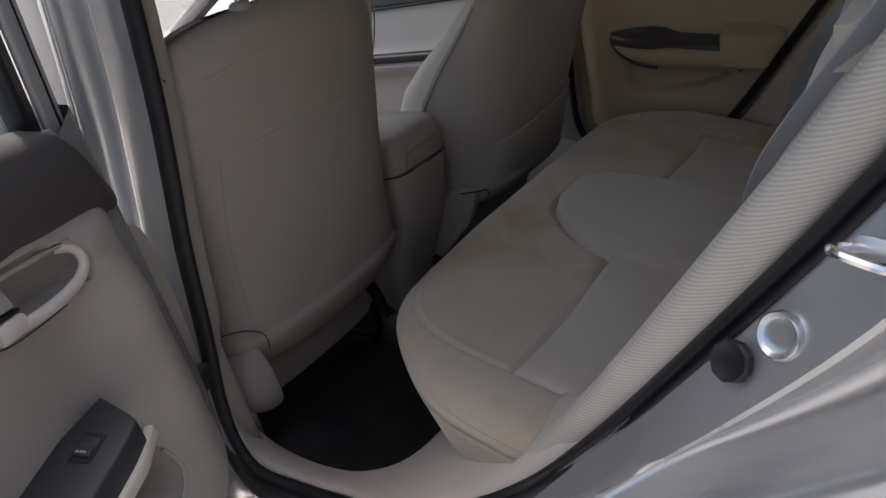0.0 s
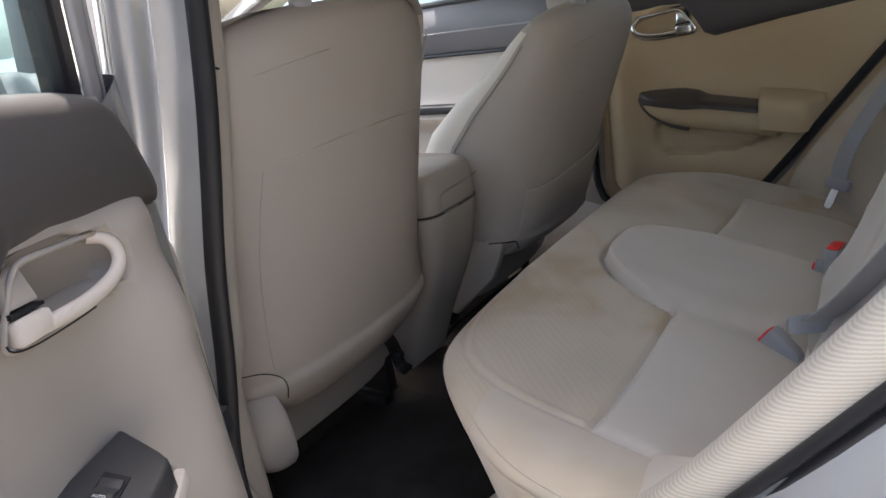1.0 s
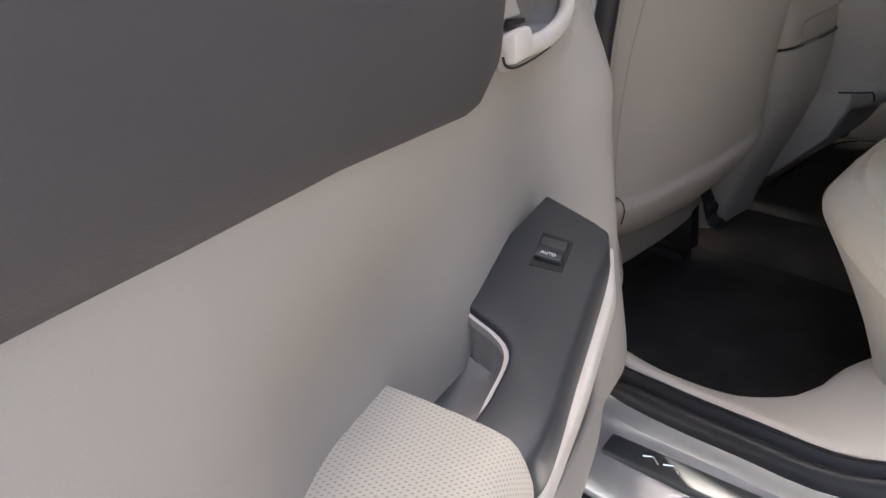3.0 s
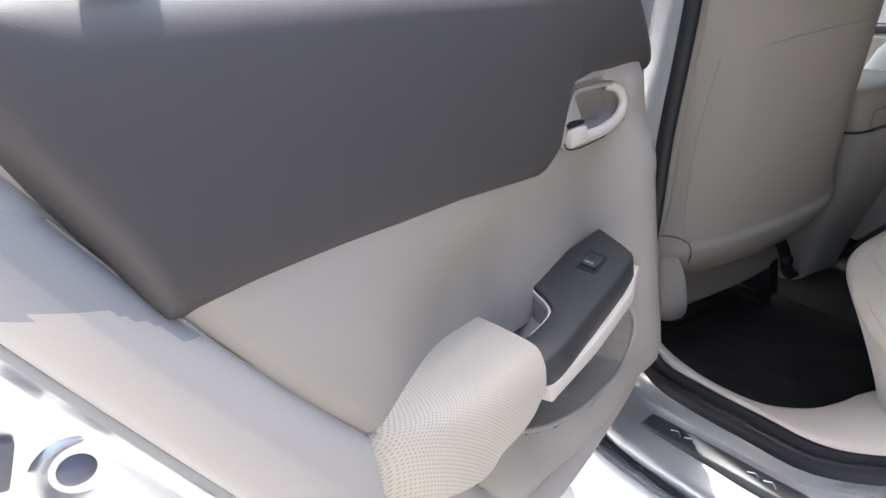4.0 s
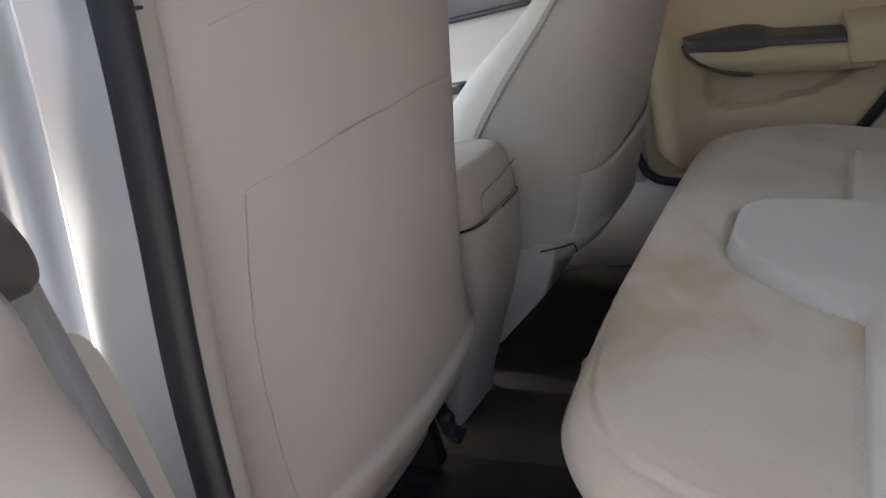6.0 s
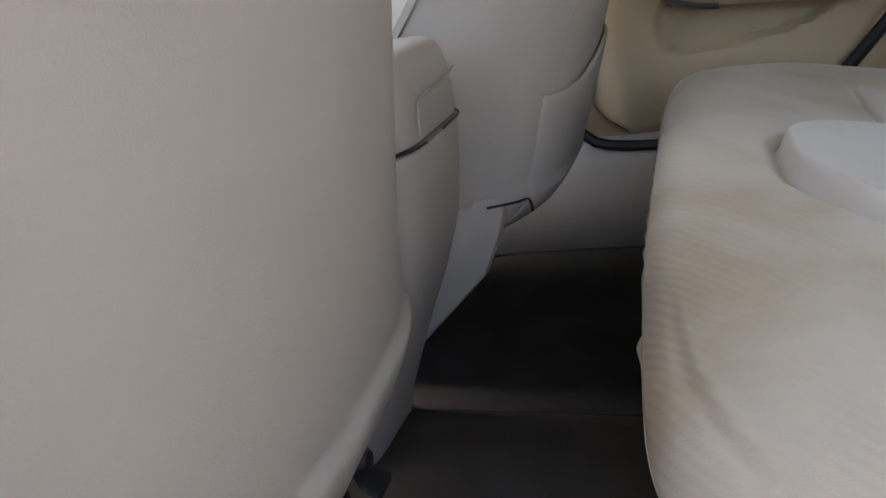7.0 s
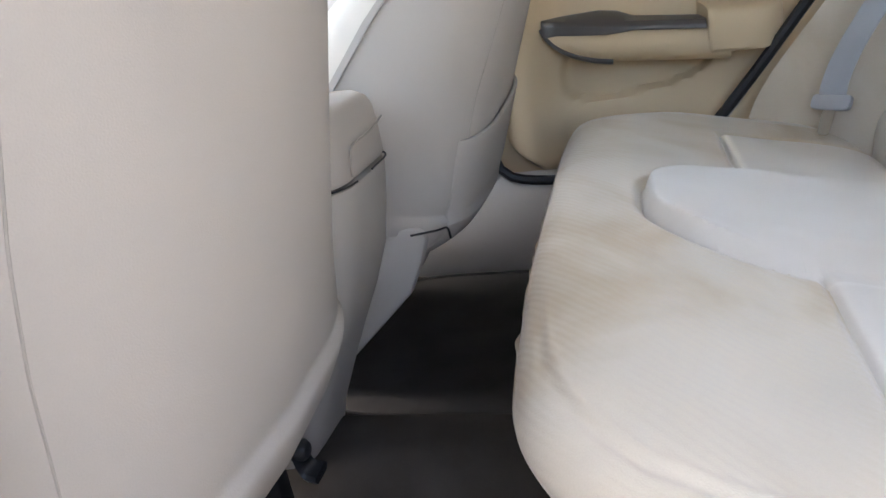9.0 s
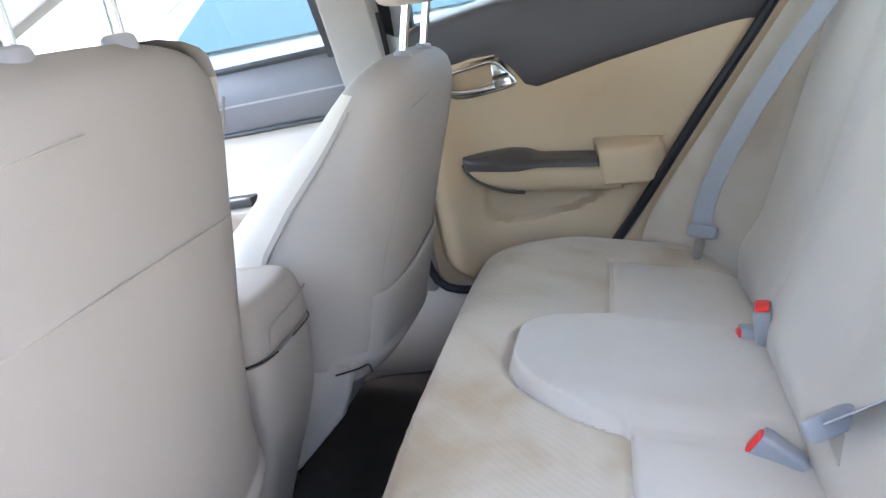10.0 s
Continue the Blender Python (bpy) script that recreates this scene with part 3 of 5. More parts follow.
# ---- front seats ----
def front_seat(name, m, label, pocket=False):
    """Seat frame: x to the rear, origin under the middle of the back's rear face."""
    t = thing(name, m, label, "car seat", "front seats")
    wid = [(0.42, 0.20), (0.46, 0.224), (0.50, 0.248), (0.535, 0.262), (0.56, 0.264), (0.585, 0.257), (0.62, 0.248), (0.70, 0.246), (0.80, 0.247), (0.90, 0.250), (0.98, 0.252), (1.03, 0.248), (1.06, 0.239), (1.082, 0.219), (1.096, 0.190), (1.104, 0.13)]
    if pocket:
        wid = [(0.42, 0.165), (0.46, 0.195), (0.52, 0.214), (0.60, 0.214), (0.75, 0.210), (0.85, 0.222), (0.95, 0.232), (1.02, 0.228), (1.06, 0.215), (1.085, 0.190), (1.098, 0.155), (1.104, 0.11)]
    dep = [(0.42, 0.16), (0.46, 0.20), (0.55, 0.30), (0.65, 0.315), (0.75, 0.285), (0.85, 0.225), (0.95, 0.16), (1.05, 0.11), (1.085, 0.075), (1.104, 0.04)]
    if pocket:
        dep = [(0.42, 0.18), (0.46, 0.23), (0.55, 0.32), (0.65, 0.35), (0.75, 0.328), (0.85, 0.262), (0.95, 0.18), (1.05, 0.115), (1.085, 0.08), (1.104, 0.04)]
    rear = [(0.455, 0.488), (0.468, 0.514), (0.50, 0.542), (0.535, 0.5605), (0.545, 0.5620), (0.552, 0.5575), (0.557, 0.5570), (0.566, 0.5605), (0.585, 0.564), (0.80, 0.586), (1.0, 0.606), (1.05, 0.607), (1.085, 0.598), (1.104, 0.58)]
    over = 0.0
    if not pocket:
        # this seat leans back more
        rear, over = [(z, x + 0.11 * max(0.0, z - 0.58)) for z, x in rear], 0.055
    ex, ey, crown, far, bend = (4.5, 4.0, 0.010, 0.010, 4) if pocket else (6.0, 6.0, 0.043, 0.053, 2.2)
    rows = []
    for z in [0.456, 0.462, 0.468, 0.476, 0.486, 0.50, 0.52, 0.535, 0.545, 0.551, 0.556, 0.562, 0.575, *np.linspace(0.60, 1.0, 22), 1.02, 1.04, 1.055, 1.07, 1.08, 1.09, 1.098, 1.104]:
        w, d, xr = table(wid, z), table(dep, z), table(rear, z)
        r = []
        for k in range(64):
            a = 2 * math.pi * k / 64
            c, s = math.cos(a), math.sin(a)
            px = math.copysign(abs(c) ** (2 / ex), c)
            py = math.copysign(abs(s) ** (2 / ey), s)
            x = xr - d / 2 + d / 2 * px
            y = w * py
            if px > 0.3:
                x -= (crown if y < 0 else far) * (abs(y) / w) ** bend
            r.append((x, y, z))
        rows.append(r)
    v, f = rings(rows)
    idx = []
    for q in f:
        cx, cz = sum(v[i][0] for i in q[:4]) / 4, sum(v[i][2] for i in q[:4]) / 4
        edge = table(rear, cz) - table(dep, cz) * ((0.66 if pocket else 0.50) - 0.10 * (cz - 0.6))
        idx.append(1 if cx < edge and 0.56 < cz < 1.05 else 0)
    back = part("backrest", v, f, M_BACK, t, "smooth beige seat back with cloth sides", mats=[M_BACK, M_SEATC], idx=idx)

    def rear_x(y, z):
        w, d, xr = table(wid, z), table(dep, z), table(rear, z)
        py = min(0.999, abs(y) / w)
        cx = (1 - py ** ey) ** (1 / ex)
        x = xr - d / 2 + d / 2 * cx - (crown if y < 0 else far) * py ** bend
        return x

    seams = [[(y, 0.911 - 0.012 * (y / 0.2) ** 2) for y in np.linspace(-0.186, 0.228, 30)],
             [(table([(0.575, -0.202), (0.66, -0.203), (0.72, -0.204), (0.78, -0.202), (0.84, -0.196), (0.898, -0.187)], z), z) for z in np.linspace(0.898, 0.575, 24)],
             [(table([(0.565, 0.232), (0.66, 0.229), (0.72, 0.221), (0.78, 0.212), (0.84, 0.205), (0.898, 0.200)], z), z) for z in np.linspace(0.898, 0.565, 24)],
             [(y, 1.028 + 0.012 * (1 - (y / 0.17) ** 2)) for y in np.linspace(-0.185, -0.06, 14)]]
    if pocket:
        seams = [[(0.80 * y, z) for y, z in q] for q in seams]
    for s in seams:
        v, f = sweep([(rear_x(y, z) - 0.0003, y, z) for y, z in s], circle(0.0010, 6))
        part("seam", v, f, M_SEAM if abs(s[0][0] - s[-1][0]) < 0.1 else M_FOLD, back)
    # side piping
    for sgn in (-1, 1):
        pts = [(table(rear, z) - table(dep, z) * ((0.66 if pocket else 0.50) - 0.10 * (z - 0.6)), sgn * (table(wid, z) + 0.001), z) for z in np.linspace(0.56, 1.03, 26)]
        v, f = sweep(pts, circle(0.0016, 6))
        part("piping", v, f, M_SEAM, back)
    if pocket:
        def flap(a, b, d):
            y, z = -0.178 + 0.358 * a, 0.475 + (0.205 + 0.05 * a) * b
            return (rear_x(y, z) + d + 0.007 * math.sin(math.pi * a) ** 0.4 * smooth(0.0, 0.15, b), y, z)
        v, f = shell(lambda a, b: flap(a, b, 0.003), lambda a, b: flap(a, b, -0.004), 24, 14)
        part("back_pocket", v, f, M_BACK, back, "flat vinyl map pocket", bevel=0.002)
    # recliner covers
    for sgn in (-1,):
        rows = []
        for k in range(9):
            y = sgn * (0.205 + 0.075 * k / 8)
            sc = (1 - (0.92 * k / 8) ** 2.4) ** 0.5 * (0.72 if pocket else 1.02)
            y = sgn * (0.193 + 0.018 * k / 8) if pocket else y
            rows.append([(0.488 + a * sc - 0.10 * (b + 0.02), y, 0.468 + b * sc) for a, b in oval(0, 0, 0.058, 0.074, 28, 2.8)])
        v, f = rings(rows)
        if pocket:
            v, f = slab([(0.430, 0.535), (0.500, 0.540), (0.512, 0.522), (0.507, 0.480), (0.492, 0.417), (0.433, 0.322), (0.395, 0.262), (0.34, 0.262), (0.36, 0.45)], lambda a, b: (a, sgn * 0.185, b), lambda a, b: (a, sgn * 0.212, b))
        part("recliner_cover", v, f, M_BACK, t, "beige plastic hinge cover", bevel=0.008)
        v, f = sweep(spline([(0.490, sgn * 0.257, 0.578), (0.5165, sgn * 0.228, 0.577), (0.5275, sgn * 0.215, 0.573), (0.536, sgn * 0.201, 0.563), (0.539, sgn * 0.194, 0.552), (0.538, sgn * 0.191, 0.536), (0.530, sgn * 0.190, 0.515)] if not pocket else [(0.500, sgn * 0.255, 0.5455), (0.530, sgn * 0.225, 0.5465), (0.540, sgn * 0.200, 0.542), (0.545, sgn * 0.193, 0.522)], 16), circle(0.0018 if pocket else 0.0010, 6))
        part("cover_gap", v, f, M_RUBBER, t)
    # cushion
    rows = []
    long = 0.432 if pocket else 0.40
    for x in np.linspace(0.02, long, 14):
        k = (x - 0.02) / (long - 0.02)
        h = 0.10 * min(1, 0.5 + 2 * k) ** 0.5
        rows.append([(x, a, 0.405 - (0.015 if pocket else 0) + b * h / 0.10) for a, b in oval(0, 0, 0.205 if pocket else 0.235, 0.10 if pocket else 0.085, 32, 3.4)])
    v, f = rings(rows)
    part("cushion", v, f, M_BACK, t, "beige cushion side", bevel=0.02, seg=3)
    # rails on the floor
    for sgn in (-1, 1):
        v, f = box(0.02, 0.38, sgn * 0.19 - 0.018, sgn * 0.19 + 0.018, 0.214, 0.250)
        rail = part("rail", v, f, M_RUBBER, t, "black steel rail", bevel=0.006)
        v, f = box(0.10, 0.40, sgn * 0.19 - 0.014, sgn * 0.19 + 0.014, 0.264, 0.36)
        part("bracket", v, f, M_RUBBER, rail, bevel=0.005)
        # bent bracket under the back's hinge, with its bolt cover
        if pocket or sgn < 0:
            continue
        foot = spline([(a, b, 0) for a, b in ((0.36, 0.425), (0.395, 0.424), (0.420, 0.412), (0.434, 0.386), (0.440, 0.356), (0.446, 0.343), (0.460, 0.339))], 26)
        v, f = rings([[(q[0], sgn * 0.180 + g * 0.018, q[1] + h) for g, h in ((-1, 0.0), (-0.8, 0.005), (0.8, 0.005), (1, 0.0), (0.8, -0.006), (-0.8, -0.006))] for q in foot])
        part("seat_foot", v, f, M_RUBBER, t, "glossy black bent bracket")
        v, f = rings([[(0.446 + h, sgn * 0.180 + g * 0.013 * math.cos(q), 0.372 + g * 0.013 * math.sin(q)) for q in np.linspace(0, 6.283, 21)[:-1]] for h, g in ((-0.014, 1.0), (0.0, 1.0), (0.005, 0.7), (0.006, 0.2))])
        part("bolt_cover", v, f, M_RUBBER, t)
    # headrest on two posts
    for sgn in (-1, 1):
        v, f = sweep([(0.565 + over, sgn * 0.065, 1.08), (0.575 + over, sgn * 0.065, 1.25)], circle(0.0075, 12), up=(1, 0, 0))
        part("headrest_post", v, f, M_CHROME, t, "bright steel post")
        v, f = rings([[(0.566 + over + r * math.cos(q), sgn * 0.065 + 1.3 * r * math.sin(q), z) for q in np.linspace(0, 6.283, 25)[:-1]] for r, z in ((0.0150, 1.09), (0.0145, 1.105), (0.0135, 1.110), (0.010, 1.113))])
        part("post_sleeve", v, f, M_GREY, t)
    rows = []
    for z in np.linspace(0, 1, 14):
        q = math.sin(math.pi * (0.06 + 0.88 * z)) ** 0.4
        rows.append([(0.555 + over + a * q + 0.03 * z, b * (0.85 + 0.15 * q), 1.19 + 0.16 * z) for a, b in oval(0, 0, 0.055, 0.13, 32, 3)])
    v, f = rings(rows)
    part("headrest", v, f, M_CLOTH, t, "beige cloth headrest", bevel=0.01)
    return t


front_seat("front_seat", pose(0, 0.347, 0, 0, 0, 0.5), "beige front seat with smooth vinyl back, beside the open door")
lean = Matrix.Translation((0.02, 1.055, 0)) @ Matrix.Translation((0.48, 0, 0.46)) @ pose(0, 0, 0, 0, 13, -1) @ Matrix.Diagonal((1, 1, 0.92, 1)) @ Matrix.Translation((-0.48, 0, -0.46))
front_seat("front_seat", lean, "beige front passenger seat with a back pocket, leaning back", True)

# ---- centre console ----
con = thing("centre_console", pose(0, 0, 0), "beige plastic console with a lidded armrest between the front seats", "console")
rows = []
for z in [0.20, 0.24, 0.30, 0.36, 0.42, 0.48, 0.54, 0.60, 0.64, 0.655]:
    k = (z - 0.2) / 0.455
    w = 0.070 + 0.038 * k
    xr = table([(0.2, 0.37), (0.30, 0.40), (0.40, 0.445), (0.50, 0.495), (0.56, 0.517), (0.66, 0.530)], z)
    rows.append([(0.20 + (xr - 0.20) * (0.5 + 0.5 * a), 0.708 + w * b, z) for a, b in oval(0, 0, 1, 1, 40, 5)])
v, f = rings(rows)
cbody = part("body", v, f, M_TRIM, con, "beige plastic body", bevel=0.004)
rows = []
for z, g in ((0.660, 0.985), (0.664, 1.0), (0.70, 1.0), (0.725, 0.985), (0.738, 0.95), (0.745, 0.88)):
    rows.append([(0.19 + (0.528 - 0.19) * (0.5 + 0.5 * a * g), 0.708 + 0.108 * b * g, z - 0.02 * (a < -0.2)) for a, b in oval(0, 0, 1, 1, 40, 5.5)])
v, f = rings(rows)
lid = part("armrest_lid", v, f, M_BACK, con, "padded pale lid")
v, f = sweep(spline([(0.5335, 0.640, 0.668), (0.534, 0.645, 0.69), (0.533, 0.66, 0.70), (0.531, 0.74, 0.702), (0.524, 0.80, 0.705)], 24), circle(0.0015, 6))
part("lid_groove", v, f, M_SEAM, lid)
v, f = sweep([(0.20 + (0.532 - 0.20) * (0.5 + 0.5 * a), 0.708 + 0.1065 * b, 0.658) for a, b in oval(0, 0, 1, 1, 40, 5)], circle(0.0013, 6))
part("lid_gap", v, f, M_RUBBER, con)

# ---- rear bench ----
bench = thing("rear_bench", pose(0, 0, 0), "beige cloth rear bench with a raised middle place", "car seat")


def outline_point(a):
    """Plan of the cushion: wide rounded oblong."""
    c, s = math.cos(a), math.sin(a)
    p = 5.0
    x = 1.0 + 0.27 * math.copysign(abs(c) ** (2 / p), c)
    y = 0.745 + 0.615 * math.copysign(abs(s) ** (2 / p), s)
    if c < 0:
        edge = smooth(0.36, 0.12, y)
        x += 0.106 * edge ** 1.5
        x += 0.008 * smooth(0.65, 0.30, y)
        edge = smooth(1.14, 1.36, y)
        x += 0.10 * edge ** 1.5
    return x, y


def middle(x, y):
    """How far (in metres) inside the raised middle place."""
    w = 0.108 + 0.05 * smooth(0.86, 1.02, x)
    cx = 0.765
    dy = w - abs(y - cx)
    if x < 0.928:
        nose = Vector((max(0, 0.928 - x), max(0, abs(y - cx) - (w - 0.075)))).length
        return min(dy, 0.075 - nose)
    return dy


def insert(x, y):
    """Inside the flat panels of the outer places."""
    if y < 0.765:
        return min(x - 1.016, y - 0.258, 0.62 - y)
    return min(x - 0.99, 1.21 - y, y - 0.92)


def front_seam(x):
    """The sewn line that runs round the front corner of the outer place."""
    return table([(0.750, 0.470), (0.757, 0.441), (0.769, 0.374), (0.782, 0.337), (0.796, 0.312), (0.810, 0.296), (0.84, 0.272), (0.88, 0.260), (0.92, 0.258)], x)


def cushion_z(x, y):
    z = 0.590 - 0.285 * (x - 0.80) + 0.12 * max(0, x - 0.95) ** 1.5
    for cy in (0.40, 1.10):
        z += -0.016 * math.exp(-((y - cy) / 0.17) ** 2) * smooth(0.80, 0.95, x)
    z += 0.012 * math.exp(-((y - 0.17) / 0.07) ** 2) + 0.012 * math.exp(-((y - 1.30) / 0.07) ** 2)
    m = middle(x, y)
    soft = smooth(0.90, 1.04, x) * smooth(0.80, 0.72, y)
    z += 0.021 * (smooth(-0.002, 0.012, m) * (1 - soft) + smooth(-0.004, 0.050, m) * soft) - 0.011 * (1 - 0.8 * soft) * math.exp(-((m + 0.004) / 0.006) ** 2)
    k = y - front_seam(x)
    k /= math.hypot(1, (front_seam(x + 0.004) - front_seam(x - 0.004)) / 0.008)
    z += (0.0016 * math.exp(-((k - 0.006) / 0.006) ** 2) - 0.0030 * math.exp(-((k + 0.003) / 0.006) ** 2)) * (1 - smooth(1.0, 1.02, x)) * smooth(0.752, 0.766, x) * smooth(0.6, 0.4, y)
    q = insert(x, y)
    z -= 0.007 * math.exp(-(q / 0.005) ** 2) * (1 - smooth(0.0, 0.02, m))
    z += 0.004 * smooth(0.0, 0.02, q)
    return z + 0.0015 * noise.noise(Vector((x * 11, y * 11, 0)))


n1 = 640
rows = []
prof = [(0.088, -0.235), (0.078, -0.20), (0.056, -0.145), (0.032, -0.095), (0.014, -0.058), (0.006, -0.042), (0.002, -0.033), (0.0004, -0.027)]
dense = np.array([outline_point(2 * math.pi * k / 4000) for k in range(4001)])
run = np.concatenate(([0], np.cumsum(np.linalg.norm(np.diff(dense, axis=0), axis=1))))
outl = [(float(np.interp(q, run, dense[:, 0])), float(np.interp(q, run, dense[:, 1]))) for q in np.linspace(0, run[-1], n1 + 1)[:-1]]
seg = [(1.0, min(1.10, max(0.40, y))) for x, y in outl]
for ins, dz in prof:
    r = []
    for (x, y), (mx, my) in zip(outl, seg):
        d = math.hypot(mx - x, my - y)
        pull = ins * (0.45 + 0.55 * smooth(0.15, 0.30, y))
        px, py = x + (mx - x) * pull / d, y + (my - y) * pull / d
        if x < 0.80:
            # pulled folds down the front
            px += (0.003 * math.exp(-((y - 0.464) / 0.014) ** 2) - 0.003 * math.exp(-((y - 0.436) / 0.013) ** 2)) * smooth(-0.19, -0.05, dz)
            px += 0.0008 * math.sin(y * 130 + 2 * math.sin(y * 31)) * smooth(0.47, 0.56, y) * smooth(0.95, 0.75, y) * smooth(-0.21, -0.08, dz)
        r.append((px, py, 0.552 - 0.285 * (x - 0.85) * 0.8 + dz + 0.012))
    rows.append(r)
nr = 120
for i in range(1, nr + 1):
    k = (i / nr) ** 1.25
    r = []
    for (x, y), (mx, my) in zip(outl, seg):
        px, py = x + (mx - x) * k, y + (my - y) * k
        d = math.hypot(px - x, py - y)
        r.append((px, py, cushion_z(px, py) - 0.038 * math.exp(-d / 0.030) - 0.013 * math.exp(-d / 0.006)))
    rows.append(r)
v, f = rings(rows, True, False)
idx = []
for q in f:
    cx = sum(v[i][0] for i in q[:4]) / min(4, len(q))
    cy = sum(v[i][1] for i in q[:4]) / min(4, len(q))
    cz = sum(v[i][2] for i in q[:4]) / min(4, len(q))
    if middle(cx, cy) > -0.004 and cz > 0.46:
        idx.append(1)
    elif insert(cx, cy) > 0 and cz > 0.44:
        idx.append(1)
    elif cz > 0.38 and (0.258 if cx > 0.88 else 0.17) < cy < 1.28:
        idx.append(2)
    else:
        idx.append(0)
cush = part("cushion", v, f, M_CLOTH, bench, "beige ribbed cloth cushion", mats=[M_CLOTH, M_INSERT, M_RIB], idx=idx)
ridge = []
for (x, y), (mx, my) in zip(outl, seg):
    if y < 0.20 and x < 1.16:
        d = math.hypot(mx - x, my - y)
        px, py = x + (mx - x) * 0.010 / d, y + (my - y) * 0.010 / d
        ridge.append((px, py, cushion_z(px, py) - 0.038 * math.exp(-0.010 / 0.030) - 0.013 * math.exp(-0.010 / 0.006) + 0.0012))
ridge = ridge[::4]
v, f = sweep(ridge, circle(0.0012, 6))
part("edge_piping", v, f, M_CLOTH, bench, "raised cloth piping")
# dark carpeted riser below it
v, f = box(0.86, 1.2, 0.34, 1.33, 0.205, 0.45)
part("riser", v, f, M_CARPET, bench, "dark carpeted riser", bevel=0.01)


def back_x(y, z):
    x = 1.237 + 0.36 * (z - 0.5)
    for cy in (0.40, 1.10):
        x += 0.022 * math.exp(-((y - cy) / 0.13) ** 2)
    x -= 0.022 * math.exp(-((y - 0.765) / 0.09) ** 2) * smooth(0.50, 0.56, z)
    x -= 0.02 * math.exp(-((z - 0.52) / 0.05) ** 2)
    x += 0.05 * smooth(0.95, 1.06, z) ** 2 + 0.07 * smooth(0.36, 0.20, y) ** 2 + 0.05 * smooth(1.16, 1.29, y) ** 2
    for yy in (0.615, 0.915):
        x += 0.007 * math.exp(-((y - yy) / 0.006) ** 2)
    return x


v, f = shell(lambda a, b: (back_x(0.20 + 1.09 * b, 0.43 + 0.61 * a), 0.20 + 1.09 * b, 0.43 + 0.61 * a), lambda a, b: (back_x(0.20 + 1.09 * b, 0.43 + 0.61 * a) + 0.14, 0.20 + 1.09 * b, 0.43 + 0.61 * a), 50, 110)
part("backrest", v, f, M_INSERT, bench, "beige cloth backrest", bevel=0.015, seg=3)
# knitted side bolsters beside the backrest
for ys, nm in ((0.165, "near"), (1.235, "far")):
    sgn = 1 if ys < 0.7 else -1
    pts = spline([(1.10, ys, 0.455), (1.195, ys, 0.56), (1.285, ys, 0.68), (1.37, ys, 0.80), (1.455, ys + 0.005 * sgn, 0.92), (1.53, ys + 0.01 * sgn, 1.03), (1.56, ys + 0.02 * sgn, 1.09)], 30)
    v, f = sweep(pts, oval(0, 0, 0.030, 0.034, 24, 2.6), up=(0, 1, 0))
    if sgn < 0:
        outer = spline([(1.055, 1.352, 0.50), (1.095, 1.350, 0.590), (1.235, 1.342, 0.775), (1.39, 1.33, 0.98), (1.48, 1.29, 1.10)], 30)
        rows = []
        for q, z in zip(outer, np.linspace(0.44, 1.06, 30)):
            inner = Vector((back_x(1.20, z) + 0.02, 1.20, z))
            d = inner - Vector(q)
            row = [tuple(Vector(q) + Vector((0.02, 0.015, 0)))]
            for k in np.linspace(0, 1, 12):
                row.append(tuple(Vector(q) + d * k + Vector((0.016, 0.008, -0.005)) * math.sin(math.pi * min(1, k * 1.15)) ** 0.8 * (0.4 + 0.6 * (1 - k))))
            rows.append(row)
        v, f = rings(rows, False, False)
    part("side_bolster", v, f, M_KNIT if sgn > 0 else M_CLOTH, bench, "beige cloth side bolster")


# ---- belts and buckles ----
def strap(pts, width, side, parent, label="grey woven webbing"):
    p = spline(pts, 40)
    sd = Vector(side).normalized()
    rows = []
    for i, q in enumerate(p):
        d = (Vector(p[min(i + 1, 39)]) - Vector(p[max(i - 1, 0)])).normalized()
        nn = d.cross(sd).normalized() * 0.0009
        rows.append([tuple(Vector(q) + sd * width / 2 + nn), tuple(Vector(q) - sd * width / 2 + nn), tuple(Vector(q) - sd * width / 2 - nn), tuple(Vector(q) + sd * width / 2 - nn)])
    v, f = rings(rows)
    return part("webbing", v, f, M_BELT, parent, label)


def tongue(m, parent):
    v, f = rings([[tuple(m @ Vector((a, b, h))) for a, b in oval(0, 0, 0.034, 0.014, 20, 5)] for h in (-0.006, 0.006)])
    grip = part("tongue", v, f, M_GREY, parent, "grey plastic belt tongue", bevel=0.003)
    rows = [[tuple(m @ Vector((a, b, h))) for a, b in oval(0, -0.034, 0.011, 0.024, 20, 4)] for h in (-0.0015, 0.0015)]
    v, f = rings(rows)
    part("tongue_blade", v, f, M_CHROME, grip, "bright steel blade")


far = thing("seat_belt", pose(0, 0, 0), "grey seat belt hanging at the far rear place", "seat belt", "rear seat belts")
strap([(1.505, 1.135, 1.09), (1.385, 1.155, 0.95), (1.280, 1.19, 0.80), (1.205, 1.225, 0.66), (1.180, 1.246, 0.580), (1.182, 1.250, 0.552)], 0.047, (0.75, -0.65, 0.1), far)
tongue(Matrix.Translation((1.178, 1.248, 0.552)) @ pose(0, 0, 0, 62, 0, -41), far)
nearb = thing("seat_belt", pose(0, 0, 0), "grey seat belt hanging by the open door", "seat belt", "rear seat belts")
strap([(1.53, 0.215, 1.08), (1.408, 0.282, 0.90), (1.340, 0.392, 0.755), (1.282, 0.494, 0.637), (1.242, 0.546, 0.577)], 0.047, (0.72, 0.45, -0.02), nearb)
tongue(Matrix.Translation((1.234, 0.552, 0.566)) @ pose(0, 0, 0, 62, 0, 32), nearb)


